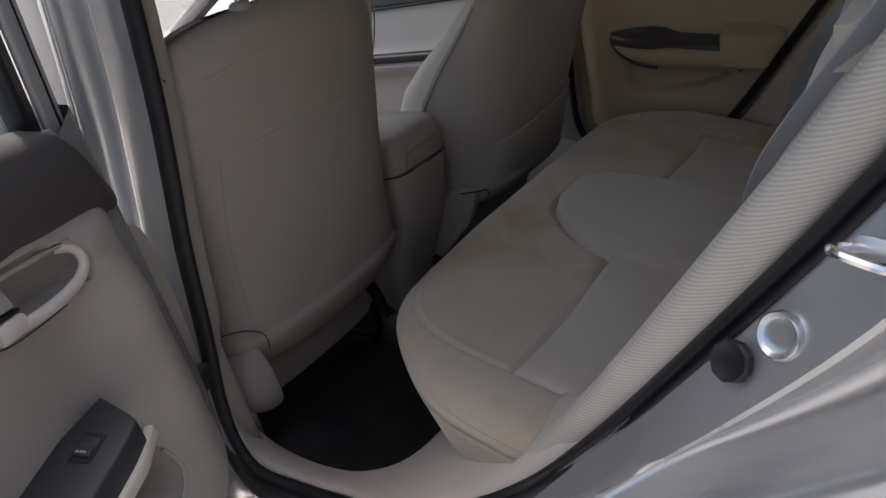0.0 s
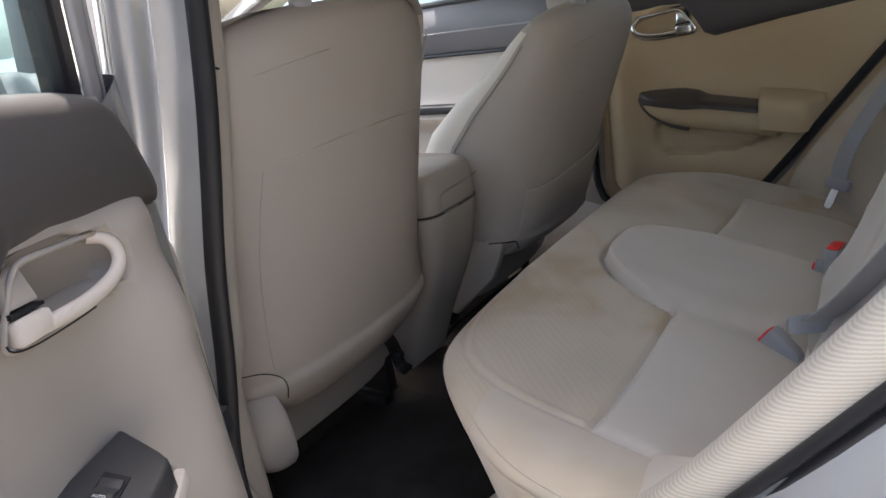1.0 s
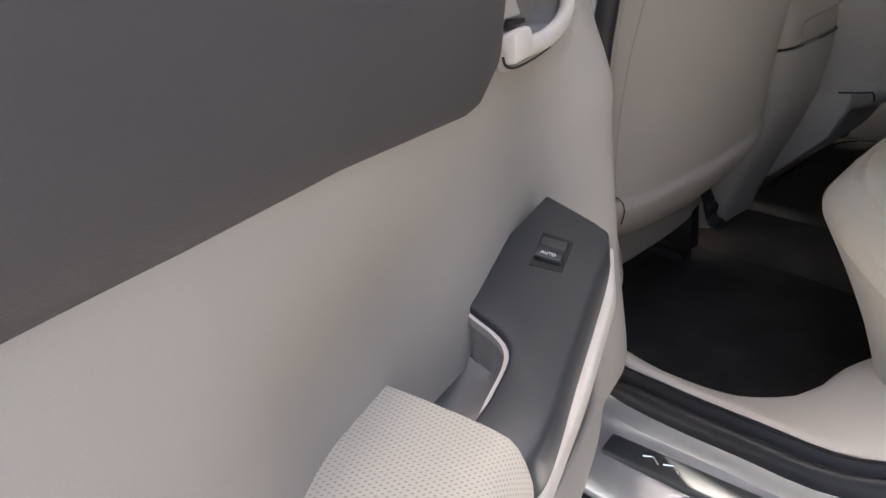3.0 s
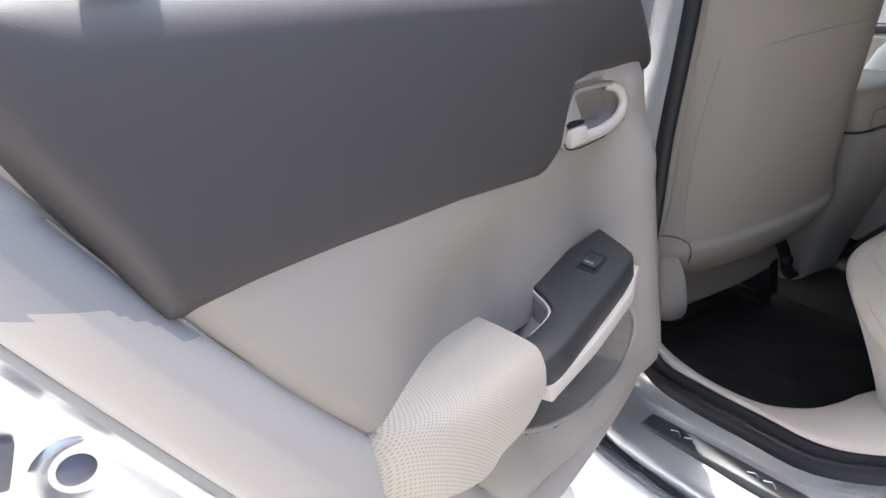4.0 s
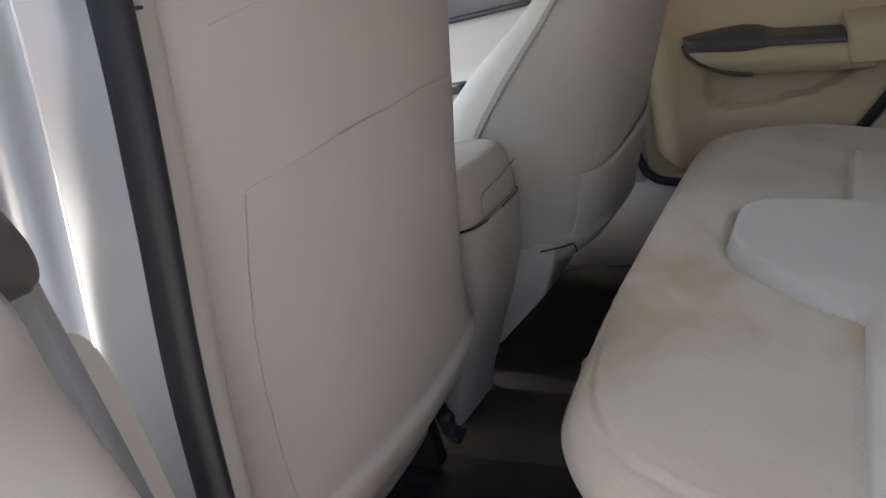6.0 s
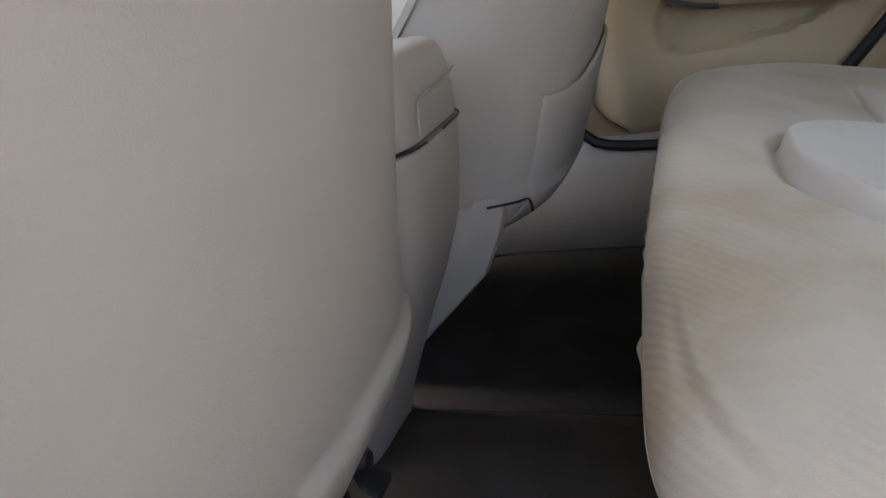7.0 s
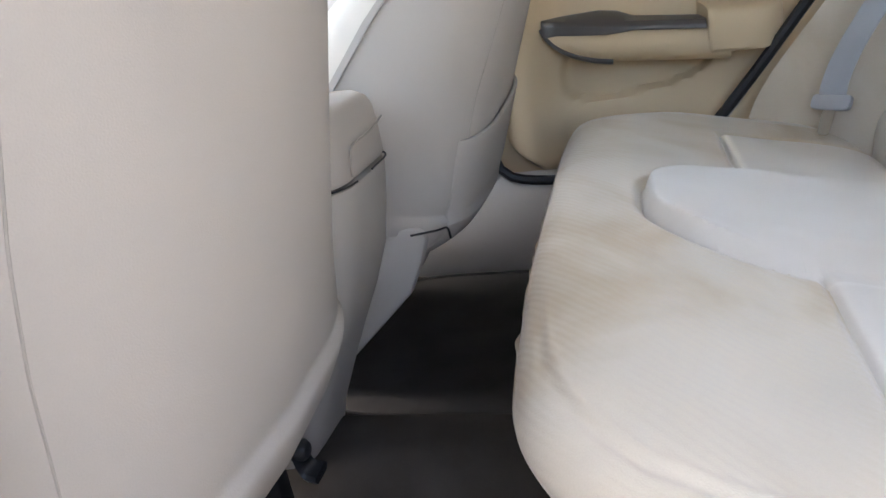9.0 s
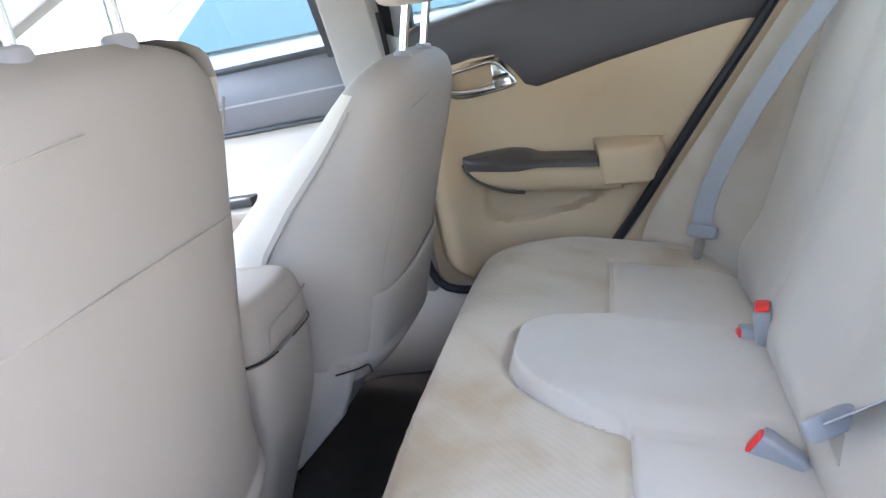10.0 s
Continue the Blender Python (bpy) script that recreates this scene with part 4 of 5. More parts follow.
def buckle(m, label):
    t = thing("belt_buckle", m, label, "buckle", "rear belt buckles")
    rows = []
    for h, g in ((0.0, 0.85), (0.01, 1.0), (0.050, 1.05), (0.058, 1.0)):
        rows.append([(a * g, b * g, h) for a, b in oval(0, 0, 0.026, 0.013, 24, 5)])
    v, f = rings(rows)
    part("case", v, f, M_GREY, t, "grey plastic case")
    v, f = rings([[(a * g, b * g, h) for a, b in oval(0, 0, 0.021, 0.0105, 24, 5)] for h, g in ((0.056, 1.0), (0.0605, 1.0), (0.062, 0.9))])
    part("release_button", v, f, M_RED, t, "red release button")
    v, f = box(-0.012, 0.012, -0.003, 0.003, -0.06, 0.002)
    part("stalk", v, f, M_RUBBER, t)


buckle(Matrix.Translation((1.222, 0.871, 0.498)) @ pose(0, 0, 0, 0, 3, 80), "grey upright belt buckle with red button")
buckle(Matrix.Translation((1.243, 0.884, 0.488)) @ pose(0, 0, 0, 0, -80, 5), "grey belt buckle lying on the cushion, red button")
buckle(Matrix.Translation((1.206, 0.589, 0.471)) @ pose(0, 0, 0, 0, -55, -20), "grey belt buckle with red button by the middle place")


# ---- doors ----
def rear_door(name, m, s, label, open_side):
    """A rear side door. u runs to the rear from the front edge of its trim, n inwards, z up."""
    t = thing(name, m, label, "car door", "rear doors")

    def P(u, n, z):
        return (u, s * n, z)

    belt = [(-0.06, 1.040), (0.034, 1.061), (0.25, 1.088), (0.491, 1.111), (0.73, 1.130), (0.95, 1.145)]
    rear = [(0.42, 0.36), (0.47, 0.40), (0.56, 0.46), (0.66, 0.54), (0.77, 0.625), (0.86, 0.69), (0.945, 0.748), (1.02, 0.79), (1.10, 0.84), (1.16, 0.87)]

    def wall_n(u, z, pocket=True):
        n = -0.004 - 0.022 * smooth(0.95, 0.80, z) * smooth(0.62, 0.45, u) * smooth(-0.03, 0.12, u)
        n -= 0.014 * smooth(0.28, 0.40, u) * (1 - smooth(0.45, 0.60, u)) * smooth(0.88, 0.78, z)
        e = abs((u - 0.150) / 0.078) ** 3 + abs((z - 0.919 - 0.12 * (u - 0.150)) / 0.030) ** 3
        n -= 0.030 * smooth(1.15, 0.75, e)
        n += 0.030 * smooth(0.66, 0.54, z) * smooth(0.55, 0.40, u) * smooth(0.0, 0.22, u)
        if open_side:
            n += 0.028 * smooth(0.69, 0.61, z) * smooth(0.52, 0.42, u) * smooth(0.03, 0.12, u)
        if pocket:
            e2 = abs((u - 0.268) / 0.152) ** 3 + abs((z - 0.645 - 0.12 * (u - 0.268)) / 0.062) ** 3
            n -= (0.105 if open_side else 0.022) * smooth(1.08, 0.80, e2) * smooth(0.705, 0.680, z)
        n += 0.040 * math.exp(-((u - 0.05) / 0.055) ** 2) * (smooth(0.90, 0.80, z) + 0.45 * smooth(0.97, 0.92, z) * smooth(0.78, 0.88, z)) - 0.02 * smooth(0.03, -0.03, u) ** 2
        n += 0.012 * smooth(0.55, 0.72, u) * smooth(0.95, 0.80, z)
        return n

    # beige lining
    def lining(a, b, d=0.0):
        z0 = 0.505 + 0.03 * b if open_side else 0.435
        z = z0 + (1.05 + 0.07 * b - z0) * a
        uf = -0.026 + 0.085 * smooth(z0 + 0.09, z0, z) ** 1.6 + 0.03 * smooth(1.0, 1.06, z)
        ur = table(rear, z)
        u = uf + (ur - uf) * b
        edge = min(b * (ur - uf), (1 - b) * (ur - uf), a * 0.6)
        n = wall_n(u, z) - 0.022 * math.exp(-edge / (0.008 + 0.007 * smooth(0.5, 0.62, u)))
        return P(u, n - d, z)

    v, f = shell(lambda a, b: lining(a, b), lambda a, b: lining(a, b, 0.025), 76, 120)
    part("lining", v, f, M_TRIM if open_side else M_TAN, t, "beige plastic door lining")

    # charcoal upper panel
    low = [(-0.045, 0.923), (0.05, 0.938), (0.150, 0.953), (0.202, 0.952), (0.223, 0.935), (0.245, 0.903), (0.258, 0.883), (0.284, 0.874), (0.36, 0.886), (0.441, 0.899), (0.601, 0.918), (0.750, 0.935), (0.95, 0.95)]

    def upper(a, b, d=0.0):
        u0, u1 = -0.032, 0.815
        u = u0 + (u1 - u0) * b
        z0, z1 = table(low, u), table(belt, u)
        z1 -= 0.085 * smooth(0.05, -0.032, u) ** 2.2
        z0 = max(z0, table([(0.747, 0.933), (0.771, 0.990), (0.812, 1.075)], u)) if u > 0.747 else z0
        z = z0 + (z1 - z0) * a
        edge = min(a * (z1 - z0), (1 - a) * 6 * (z1 - z0) + 0.004, b * 0.8 + 0.002, (1 - b) * 0.8)
        n = -0.004 + 0.006 + 0.008 * math.sin(math.pi * min(1, a)) - 0.020 * math.exp(-edge / 0.010) - 0.024 * max(0.0, (a - 0.84) / 0.16) ** 2
        return P(u, n - d, z)

    v, f = shell(lambda a, b: upper(a, b), lambda a, b: upper(a, b, 0.02), 24, 150)
    part("upper_panel", v, f, M_DARK, t, "charcoal vinyl upper panel")

    # inside handle: surround, cup and lever
    loop = [(0.072, 0.932), (0.10, 0.938), (0.15, 0.944), (0.190, 0.948), (0.205, 0.942), (0.219, 0.926), (0.234, 0.906), (0.238, 0.896), (0.228, 0.890), (0.185, 0.885), (0.135, 0.881), (0.098, 0.884), (0.076, 0.897), (0.066, 0.915)]
    rim = 0.0028 if open_side else 0.0045
    ring3 = spline([P(u, -0.007, z) for u, z in loop + loop[:1]], 90)
    v, f = sweep(ring3, [(rim * math.cos(q), rim * math.sin(q)) for q in np.linspace(0, 6.283, 13)[:-1]], up=(0, 1, 0))
    hand = part("door_handle", v, f, M_TRIM if open_side else M_CHROME, t, "raised surround of the inside handle")
    v, f = sweep(spline([P(0.096, -0.014, 0.936), P(0.083, -0.004, 0.929), P(0.078, 0.001, 0.914), P(0.086, 0.003, 0.901), P(0.108, 0.003, 0.893), P(0.150, 0.002, 0.891), P(0.196, -0.002, 0.895)], 40), [(0.0072 * math.cos(q), 0.006 * math.sin(q)) for q in np.linspace(0, 6.283, 15)[:-1]], up=(0, 1, 0))
    part("lever", v, f, M_CHROME if not open_side else M_SILL, hand, "satin silver pull lever")
    v, f = slab([(0.190, 0.888), (0.232, 0.892), (0.228, 0.913), (0.189, 0.909)], lambda a, b: P(a, -0.014, b), lambda a, b: P(a, 0.004, b))
    part("lock_knob", v, f, M_SILL if open_side else M_CHROME, hand, "pale lock tab", bevel=0.004)
    v, f = slab([(0.189, 0.911), (0.228, 0.915), (0.227, 0.919), (0.189, 0.914)], lambda a, b: P(a, -0.014, b), lambda a, b: P(a, -0.001, b))
    part("lock_slot", v, f, M_RUBBER, hand)
    v, f = slab([(0.190, 0.916), (0.226, 0.920), (0.214, 0.944), (0.197, 0.950), (0.189, 0.942)], lambda a, b: P(a, -0.026, b), lambda a, b: P(a, -0.002 - 0.3 * (b - 0.916), b))
    part("lock_tab", v, f, M_TRIM if open_side else M_CHROME, hand, bevel=0.003)
    v, f = sweep(spline([P(u, -0.002, z) for u, z in ((0.241, 0.900), (0.237, 0.893), (0.215, 0.8865), (0.170, 0.8815), (0.130, 0.8790))], 24), circle(0.0009, 6), up=(0, 1, 0))
    part("handle_gap", v, f, M_RUBBER, hand)

    # armrest: pale carrier, dark grip with switch, knitted pad
    def arm_n(u):
        return table([(0.08, 0.006), (0.13, 0.032), (0.20, 0.046), (0.32, 0.046), (0.45, 0.042), (0.55, 0.025), (0.62, -0.02)], u)

    def arm_z(u):
        return table([(0.05, 0.765), (0.144, 0.755), (0.21, 0.744), (0.30, 0.736), (0.42, 0.735), (0.55, 0.755), (0.62, 0.745)], u)

    rows = []
    for u in np.linspace(0.150, 0.413, 50):
        n1, z1 = arm_n(u), arm_z(u) - 0.016
        k = (u - 0.105) / 0.495
        low_z = z1 - 0.030 - (z1 - 0.030 - 0.690 + 0.008 * math.sin(3.1 * k)) * max(0.0, min(1.0, (u - 0.105) / 0.14)) ** 0.6
        dip = smooth(0.285, 0.30, u) * (1 - smooth(0.405, 0.415, u))
        rows.append([P(u, -0.045, z1 + 0.004 - 0.085 * dip), P(u, n1 * 0.6 * (1 - dip) - 0.01 * dip, z1 - 0.010 - 0.078 * dip), P(u, (n1 - 0.004) * (1 - dip) + 0.012 * dip, z1 - 0.022 - 0.05 * dip), P(u, (n1 - 0.002) * (1 - dip) + 0.018 * dip, z1 - 0.026), P(u, n1 + 0.001, z1 - 0.030), P(u, n1 * 0.85 - 0.002, (z1 + low_z) / 2 - 0.02), P(u, n1 * 0.4 - 0.01, low_z), P(u, -0.045, low_z - 0.005)])
    if not open_side:
        rows, dark, seamd = [], [], []
        for u in np.linspace(0.088, 0.44, 60):
            k = min(1.0, max(0.01, (u - 0.086) / 0.15))
            taper = (1 - (1 - k) ** 2.2) ** 0.5
            top, keel = 0.744 - 0.115 * (u - 0.09), 0.738 - 0.10 * (u - 0.09) - 0.074 * taper
            n1 = 0.046 * taper
            arc = [(-0.01 + (n1 + 0.01) * math.sin(q) ** 0.55, (top + keel) / 2 + (top - keel) / 2 * math.cos(q)) for q in np.linspace(0, math.pi, 25)]
            rows.append([P(u, -0.03, top)] + [P(u, a, b) for a, b in arc] + [P(u, -0.03, keel)])
            if u < 0.40:
                band = table([(0.09, 0.030), (0.12, 0.024), (0.22, 0.022), (0.27, 0.014), (0.40, 0.014)], u)
                hi = table([(0.09, 0.0), (0.20, 0.014), (0.235, 0.012), (0.265, 0.002), (0.40, 0.0)], u)
                lo = max(keel + 0.002, top - band)
                dark.append([P(u, -0.028, top + hi + 0.004), P(u, 0.0, top + hi + 0.003), P(u, n1 * 0.8, top + 0.002), P(u, n1 + 0.002, top - 0.006), P(u, n1 + 0.003, lo), P(u, n1 * 0.9, lo - 0.001), P(u, -0.028, lo)])
            if u < 0.23:
                seamd.append(P(u, n1 * 0.60, keel + 0.005 - 0.002 * k))
    v, f = rings(rows)
    arm = part("armrest", v, f, M_TRIM if open_side else M_TAN, t, "pale plastic armrest", bevel=0.006)
    # dark grip
    inner = [(0.405, 0.012), (0.375, 0.012), (0.342, 0.012), (0.324, 0.007), (0.312, -0.006), (0.302, -0.024), (0.290, -0.038)]
    pl = [(0.144, -0.012), (0.158, 0.020), (0.168, 0.039), (0.184, 0.046), (0.30, 0.047), (0.408, 0.047)] + inner + [(0.268, -0.042), (0.250, -0.039), (0.200, -0.026)]
    pl = [(q[0], q[1]) for q in spline([(a, b, 0) for a, b in pl + pl[:1]], 90)][:-1]
    lean_n = 0.26
    tilt = lambda a, b, h: P(a, b, arm_z(a) + 0.004 - lean_n * (b + 0.01) + h)
    v, f = slab(pl, lambda a, b: tilt(a, b, -0.034), lambda a, b: tilt(a, b, 0.0))
    if not open_side:
        v, f = rings(dark)
        part("nose_rim", *sweep(seamd, circle(0.0065, 8)), M_GRIP, arm, "dark rim under the armrest nose")
    grip = part("grip", v, f, M_BLACK if open_side else M_GRIP, arm, "black grained grip", bevel=0.006 if open_side else 0.002, seg=3)
    if open_side:
        v, f = sweep(spline([tilt(a, b - 0.0015, -0.008) for a, b in inner + [(0.272, -0.043)]], 40), [(-0.002, -0.004), (0.002, -0.004), (0.002, 0.003), (-0.002, 0.003)], up=(0, 0, 1))
        part("cup_lip", v, f, M_SILL, arm, "pale lip round the pull cup")
        cup = spline([(a, b - 0.002, 0) for a, b in [(0.425, 0.010)] + inner[1:] + [(0.281, -0.046)]], 40)
        floor_z = lambda q: 0.676 + 0.05 * smooth(0.33, 0.285, q[0])
        v, f = rings([[tilt(q[0], q[1], -0.008) for q in cup], [tilt(q[0] + 0.003, q[1] - 0.003, -0.04) for q in cup], [P(q[0] + 0.006, q[1] - 0.006, floor_z(q) + 0.004) for q in cup], [P(q[0] + 0.008, min(q[1] - 0.012, 0.0), floor_z(q)) for q in cup], [P(q[0] + 0.010, -0.050, floor_z(q)) for q in cup], [P(q[0] + 0.010, -0.056, floor_z(q) + 0.006) for q in cup], [P(q[0] + 0.010, -0.056, 0.745) for q in cup]], False, False)
        part("pull_cup", v, f, M_TRIM, arm, "pale hollow behind the grip")
    if open_side:
        v, f = slab([(0.195, -0.002), (0.197, 0.022), (0.236, 0.022), (0.238, -0.002)], lambda a, b: tilt(a, b, -0.002), lambda a, b: tilt(a, b, 0.0012))
        part("switch_well", v, f, M_RUBBER, arm)
        v, f = rings([[tilt(0.203, y, 0.0), tilt(0.203, y, 0.004), tilt(0.212, y, 0.0025), tilt(0.222, y, 0.006), tilt(0.230, y, 0.0055), tilt(0.230, y, 0.0)] for y in (0.0, 0.020)])
        part("window_switch", v, f, M_BLACK, arm, "black rocker switch", bevel=0.001)
        cu = bpy.data.curves.new("lettering", "FONT")
        cu.body, cu.size, cu.extrude, cu.align_x = "AUTO", 0.0042, 0.0002, "CENTER"
        tx = new("lettering", cu)
        tx.data.materials.append(M_WHITE)
        tx.parent = arm
        ax, ay = Vector(tilt(0.2, 0.02, 0)) - Vector(tilt(0.2, 0.0, 0)), Vector(tilt(0.19, 0.01, 0)) - Vector(tilt(0.21, 0.01, 0))
        ax.normalize()
        az = ax.cross(ay).normalized()
        ay = az.cross(ax)
        mm = Matrix((ax, ay, az)).transposed().to_4x4()
        mm.translation = Vector(tilt(0.2275, 0.010, 0.0066))
        tx.matrix_local = mm
    # pad
    rows = []
    for k in np.linspace(0, 1, 30):
        w = max(0.0, 1 - k ** 4.0) ** 0.55
        n1 = 0.050 * w - 0.036 * (1 - w)
        zt, zb = 0.753 + 0.028 * k - 0.026 * k ** 8, 0.688 - 0.030 * k + 0.034 * k ** 6
        if not open_side:
            zt, zb = 0.738 - 0.012 * k, 0.648 - 0.006 * k
        r = min(0.020, 0.45 * (zt - zb))
        sec = [(-0.055, zt + 0.002), (-0.045, zt + 0.002), (-0.015, zt), (n1 - r, zt - 0.006), (n1 - 0.3 * r, zt - 0.006 - 0.3 * r), (n1, zt - 0.006 - r), (n1 + 0.001, (zt + zb) / 2 - 0.004), (n1 - 0.002, zb + 0.010), (n1 - 0.010, zb), (-0.055, zb - 0.004)]
        u = 0.404 + 0.216 * k if open_side else 0.388 + 0.150 * k
        rows.append([P(u + (a + 0.045) * 0.20 * (1 - k), a, b) for a, b in sec])
    first = rows[0]
    mid = Vector(first[0]) * 0.5 + Vector(first[6]) * 0.5
    rows.insert(0, [tuple(mid + (Vector(q) - mid) * 0.94 + Vector((-0.005, 0, 0))) for q in first])
    fine = [[tuple(q) for q in spline(r, 30)] for r in rows]
    v, f = rings(fine)
    part("arm_pad", v, f, M_MESH, arm, "cream knitted arm pad") if open_side else part("arm_pad", v, f, M_TAN, arm, "tan padded armrest")
    # rim of the map pocket under the armrest
    ps = []
    for q in np.linspace(0.96 * math.pi, 2.04 * math.pi, 33):
        du, dz = 0.155 * math.copysign(abs(math.cos(q)) ** 0.67, math.cos(q)), 0.064 * math.copysign(abs(math.sin(q)) ** 0.67, math.sin(q))
        ps.append((0.268 + du, 0.645 + dz + 0.12 * du))
    v, f = sweep([P(a, wall_n(a, b, False) + 0.0005, b) for a, b in ps], circle(0.0035 if open_side else 0.0016, 8), up=(0, 1, 0))
    if open_side:
        part("pocket_rim", v, f, M_TRIM, t, "pale rounded pocket rim")

    # dark sheet over the pocket wall, painting the shadow below the armrest
    def felt(a, b):
        q = math.pi * (1 + b)
        u, z = 0.268 + 0.142 * a * math.cos(q), 0.662 + 0.068 * a * math.sin(q)
        z += 0.12 * (u - 0.268)
        return P(u, wall_n(u, z) + 0.003, z)

    if open_side:
        v, f = field(felt, 0.02, 1.0, 12, 0.0, 1.0, 24)
        part("pocket_shade", v, f, M_POCKET_SHADE, t, "dark sheet for the shade inside the map pocket")
    lip = [P(u, arm_n(u) + 0.001, arm_z(u) - 0.036 - 0.26 * (arm_n(u) + 0.01)) for u in np.linspace(0.150, 0.415, 30)]
    if open_side:
        v, f = sweep(lip, [(-0.008, -0.009), (0.008, -0.009), (0.010, 0.0), (0.008, 0.006), (-0.008, 0.006)], up=(0, 1, 0))
        part("grip_lip", v, f, M_SILL, arm, "pale lip beside the grip", bevel=0.002)

    # painted shell
    edge = [(-0.034, 1.06), (-0.036, 0.80), (-0.034, 0.59), (-0.004, 0.500), (0.06, 0.458), (0.22, 0.446), (0.34, 0.456), (0.44, 0.500), (0.535, 0.590), (0.625, 0.70), (0.715, 0.84), (0.787, 0.96), (0.85, 1.08), (0.88, 1.14)]
    if not open_side:
        edge = [(-0.05, 1.06), (-0.055, 0.80), (-0.05, 0.55), (-0.02, 0.44), (0.06, 0.385), (0.22, 0.365), (0.34, 0.385), (0.44, 0.46), (0.535, 0.575)] + edge[9:]
    es = spline([(a, 0, b) for a, b in edge], 80)
    ctr = Vector((0.38, 0, 0.80))
    rows = []
    for q in es:
        d = (Vector((q[0], 0, q[2])) - ctr)
        d.normalize()
        r = []
        wide = smooth(0.40, 0.62, q[0])
        narrow = ((-0.06, -0.020), (-0.002, -0.014), (0.010, -0.020), (0.014, -0.040), (0.016, -0.080), (0.030, -0.092), (0.034, -0.120), (0.045, -0.150), (0.040, -0.165), (-0.02, -0.178))
        broad = ((-0.06, -0.020), (-0.002, -0.016), (0.034, -0.024), (0.045, -0.044), (0.050, -0.062), (0.058, -0.056), (0.068, -0.074), (0.125, -0.100), (0.132, -0.150), (0.06, -0.178))
        for (o0, n0), (o1, n1) in zip(narrow, broad):
            off, n = o0 + (o1 - o0) * wide, n0 + (n1 - n0) * wide
            r.append(P(q[0] + d.x * off, n, q[2] + d.z * off))
        rows.append([tuple(x) for x in spline(r, 28)])
    v, f = rings(rows, False, False)
    sh = part("door_shell", v, f, M_SILVER, t, "silver painted door edge")
    v, f = shell(lambda a, b: P(-0.03 + 0.90 * b, -0.172 - 0.015 * math.sin(3.14 * a) + 0.05 * a ** 4, 0.40 + 0.62 * a + (0.48 * max(0, b - 0.42) * (1 - a) if b > 0.42 else 0)), lambda a, b: P(-0.03 + 0.90 * b, -0.185 - 0.015 * math.sin(3.14 * a) + 0.05 * a ** 4, 0.40 + 0.62 * a + (0.48 * max(0, b - 0.42) * (1 - a) if b > 0.42 else 0)), 12, 20)
    part("outer_skin", v, f, M_SILVER, t, "silver outer skin")
    # pale flange of the lining round its edge, with a fine joint
    rows, joint = [], []
    for q in (spline(es[26:75], 160) if open_side else es[6:75]):
        d = (Vector((q[0], 0, q[2])) - ctr).normalized()
        wide = smooth(0.40, 0.62, q[0])
        rows.append([tuple(w) for w in spline([P(q[0] + d.x * o, n, q[2] + d.z * o) for o, n in ((-0.052, -0.024), (-0.044, -0.015), (-0.030, -0.010), (0.000, -0.0095), (0.004 + 0.004 * wide, -0.0105), (0.006 + 0.020 * wide, -0.012 - 0.006 * wide), (0.013 + 0.030 * wide, -0.020 - 0.009 * wide), (0.0165 + 0.032 * wide, -0.034 - 0.004 * wide), (0.0172 + 0.032 * wide, -0.046))], 36)])
        joint.append(P(q[0] - d.x * 0.046, -0.0165, q[2] - d.z * 0.046))
    v, f = rings(rows, False, False)
    arc = [(0.740, 0.920), (0.757, 0.942), (0.776, 0.959), (0.791, 0.968), (0.807, 0.974), (0.827, 0.976), (0.85, 0.974)]
    fidx = [1 if open_side and q[0] > 0.5 and sum(v[i][2] for i in q) / len(q) > table(arc, sum(v[i][0] for i in q) / len(q)) else 0 for q in f]
    part("lining_flange", v, f, M_FLANGE, t, "pale plastic flange", mats=[M_FLANGE if open_side else M_TAN, M_EDGE], idx=fidx)
    v, f = sweep(joint, circle(0.0012, 6), up=(0, 1, 0))
    part("joint", v, f, M_SEAM, t)
    if open_side:
        v, f = slab([(0.826, 0.884), (0.850, 0.898), (0.862, 0.868), (0.840, 0.856)], lambda a, b: P(a, -0.106, b), lambda a, b: P(a, -0.080, b))
        part("latch_slot", v, f, M_SLATE, t, "dark latch opening", bevel=0.003)
    # rubber plug in the rear end face
    tang, across = Vector((0.60, 0, 0.80)), Vector((0.77, -0.30, -0.56)).normalized()
    face = tang.cross(across).normalized()
    if face.y < 0:
        face = -face
    hub = Vector((0.800, -0.086, 0.843))
    v, f = rings([[P(*(hub + tang * (r * math.cos(q)) + across * (r * math.sin(q)) + face * h)) for q in np.linspace(0, 6.283, 29)[:-1]] for r, h in ((0.030, -0.006), (0.029, 0.002), (0.026, 0.005), (0.021, 0.004), (0.016, 0.000), (0.003, 0.000))])
    part("plug_ring", v, f, M_SILVER, t, "painted ring")
    v, f = rings([[P(*(hub + tang * (r * math.cos(q)) + across * (r * math.sin(q)) + face * h)) for q in np.linspace(0, 6.283, 29)[:-1]] for r, h in ((0.0135, -0.004), (0.0130, 0.003), (0.0095, 0.0065), (0.003, 0.0075))])
    part("grommet", v, f, M_GROMMET, t, "grey rubber grommet")
    # window frame, posts and glass
    def up(u, z, n=-0.045):
        return P(u, n + 0.20 * max(0, z - 1.05), z)

    post = [up(-0.02, 1.03), up(0.0, 1.2), up(0.035, 1.38)]
    v, f = sweep(post, [(-0.024, -0.022), (0.004, -0.022), (0.004, 0.016), (-0.001, 0.021), (-0.020, 0.022), (-0.024, 0.018)], up=(0, 1, 0))
    wf = part("window_frame", v, f, M_GREY, t, "grey trimmed window frame", bevel=0.002)
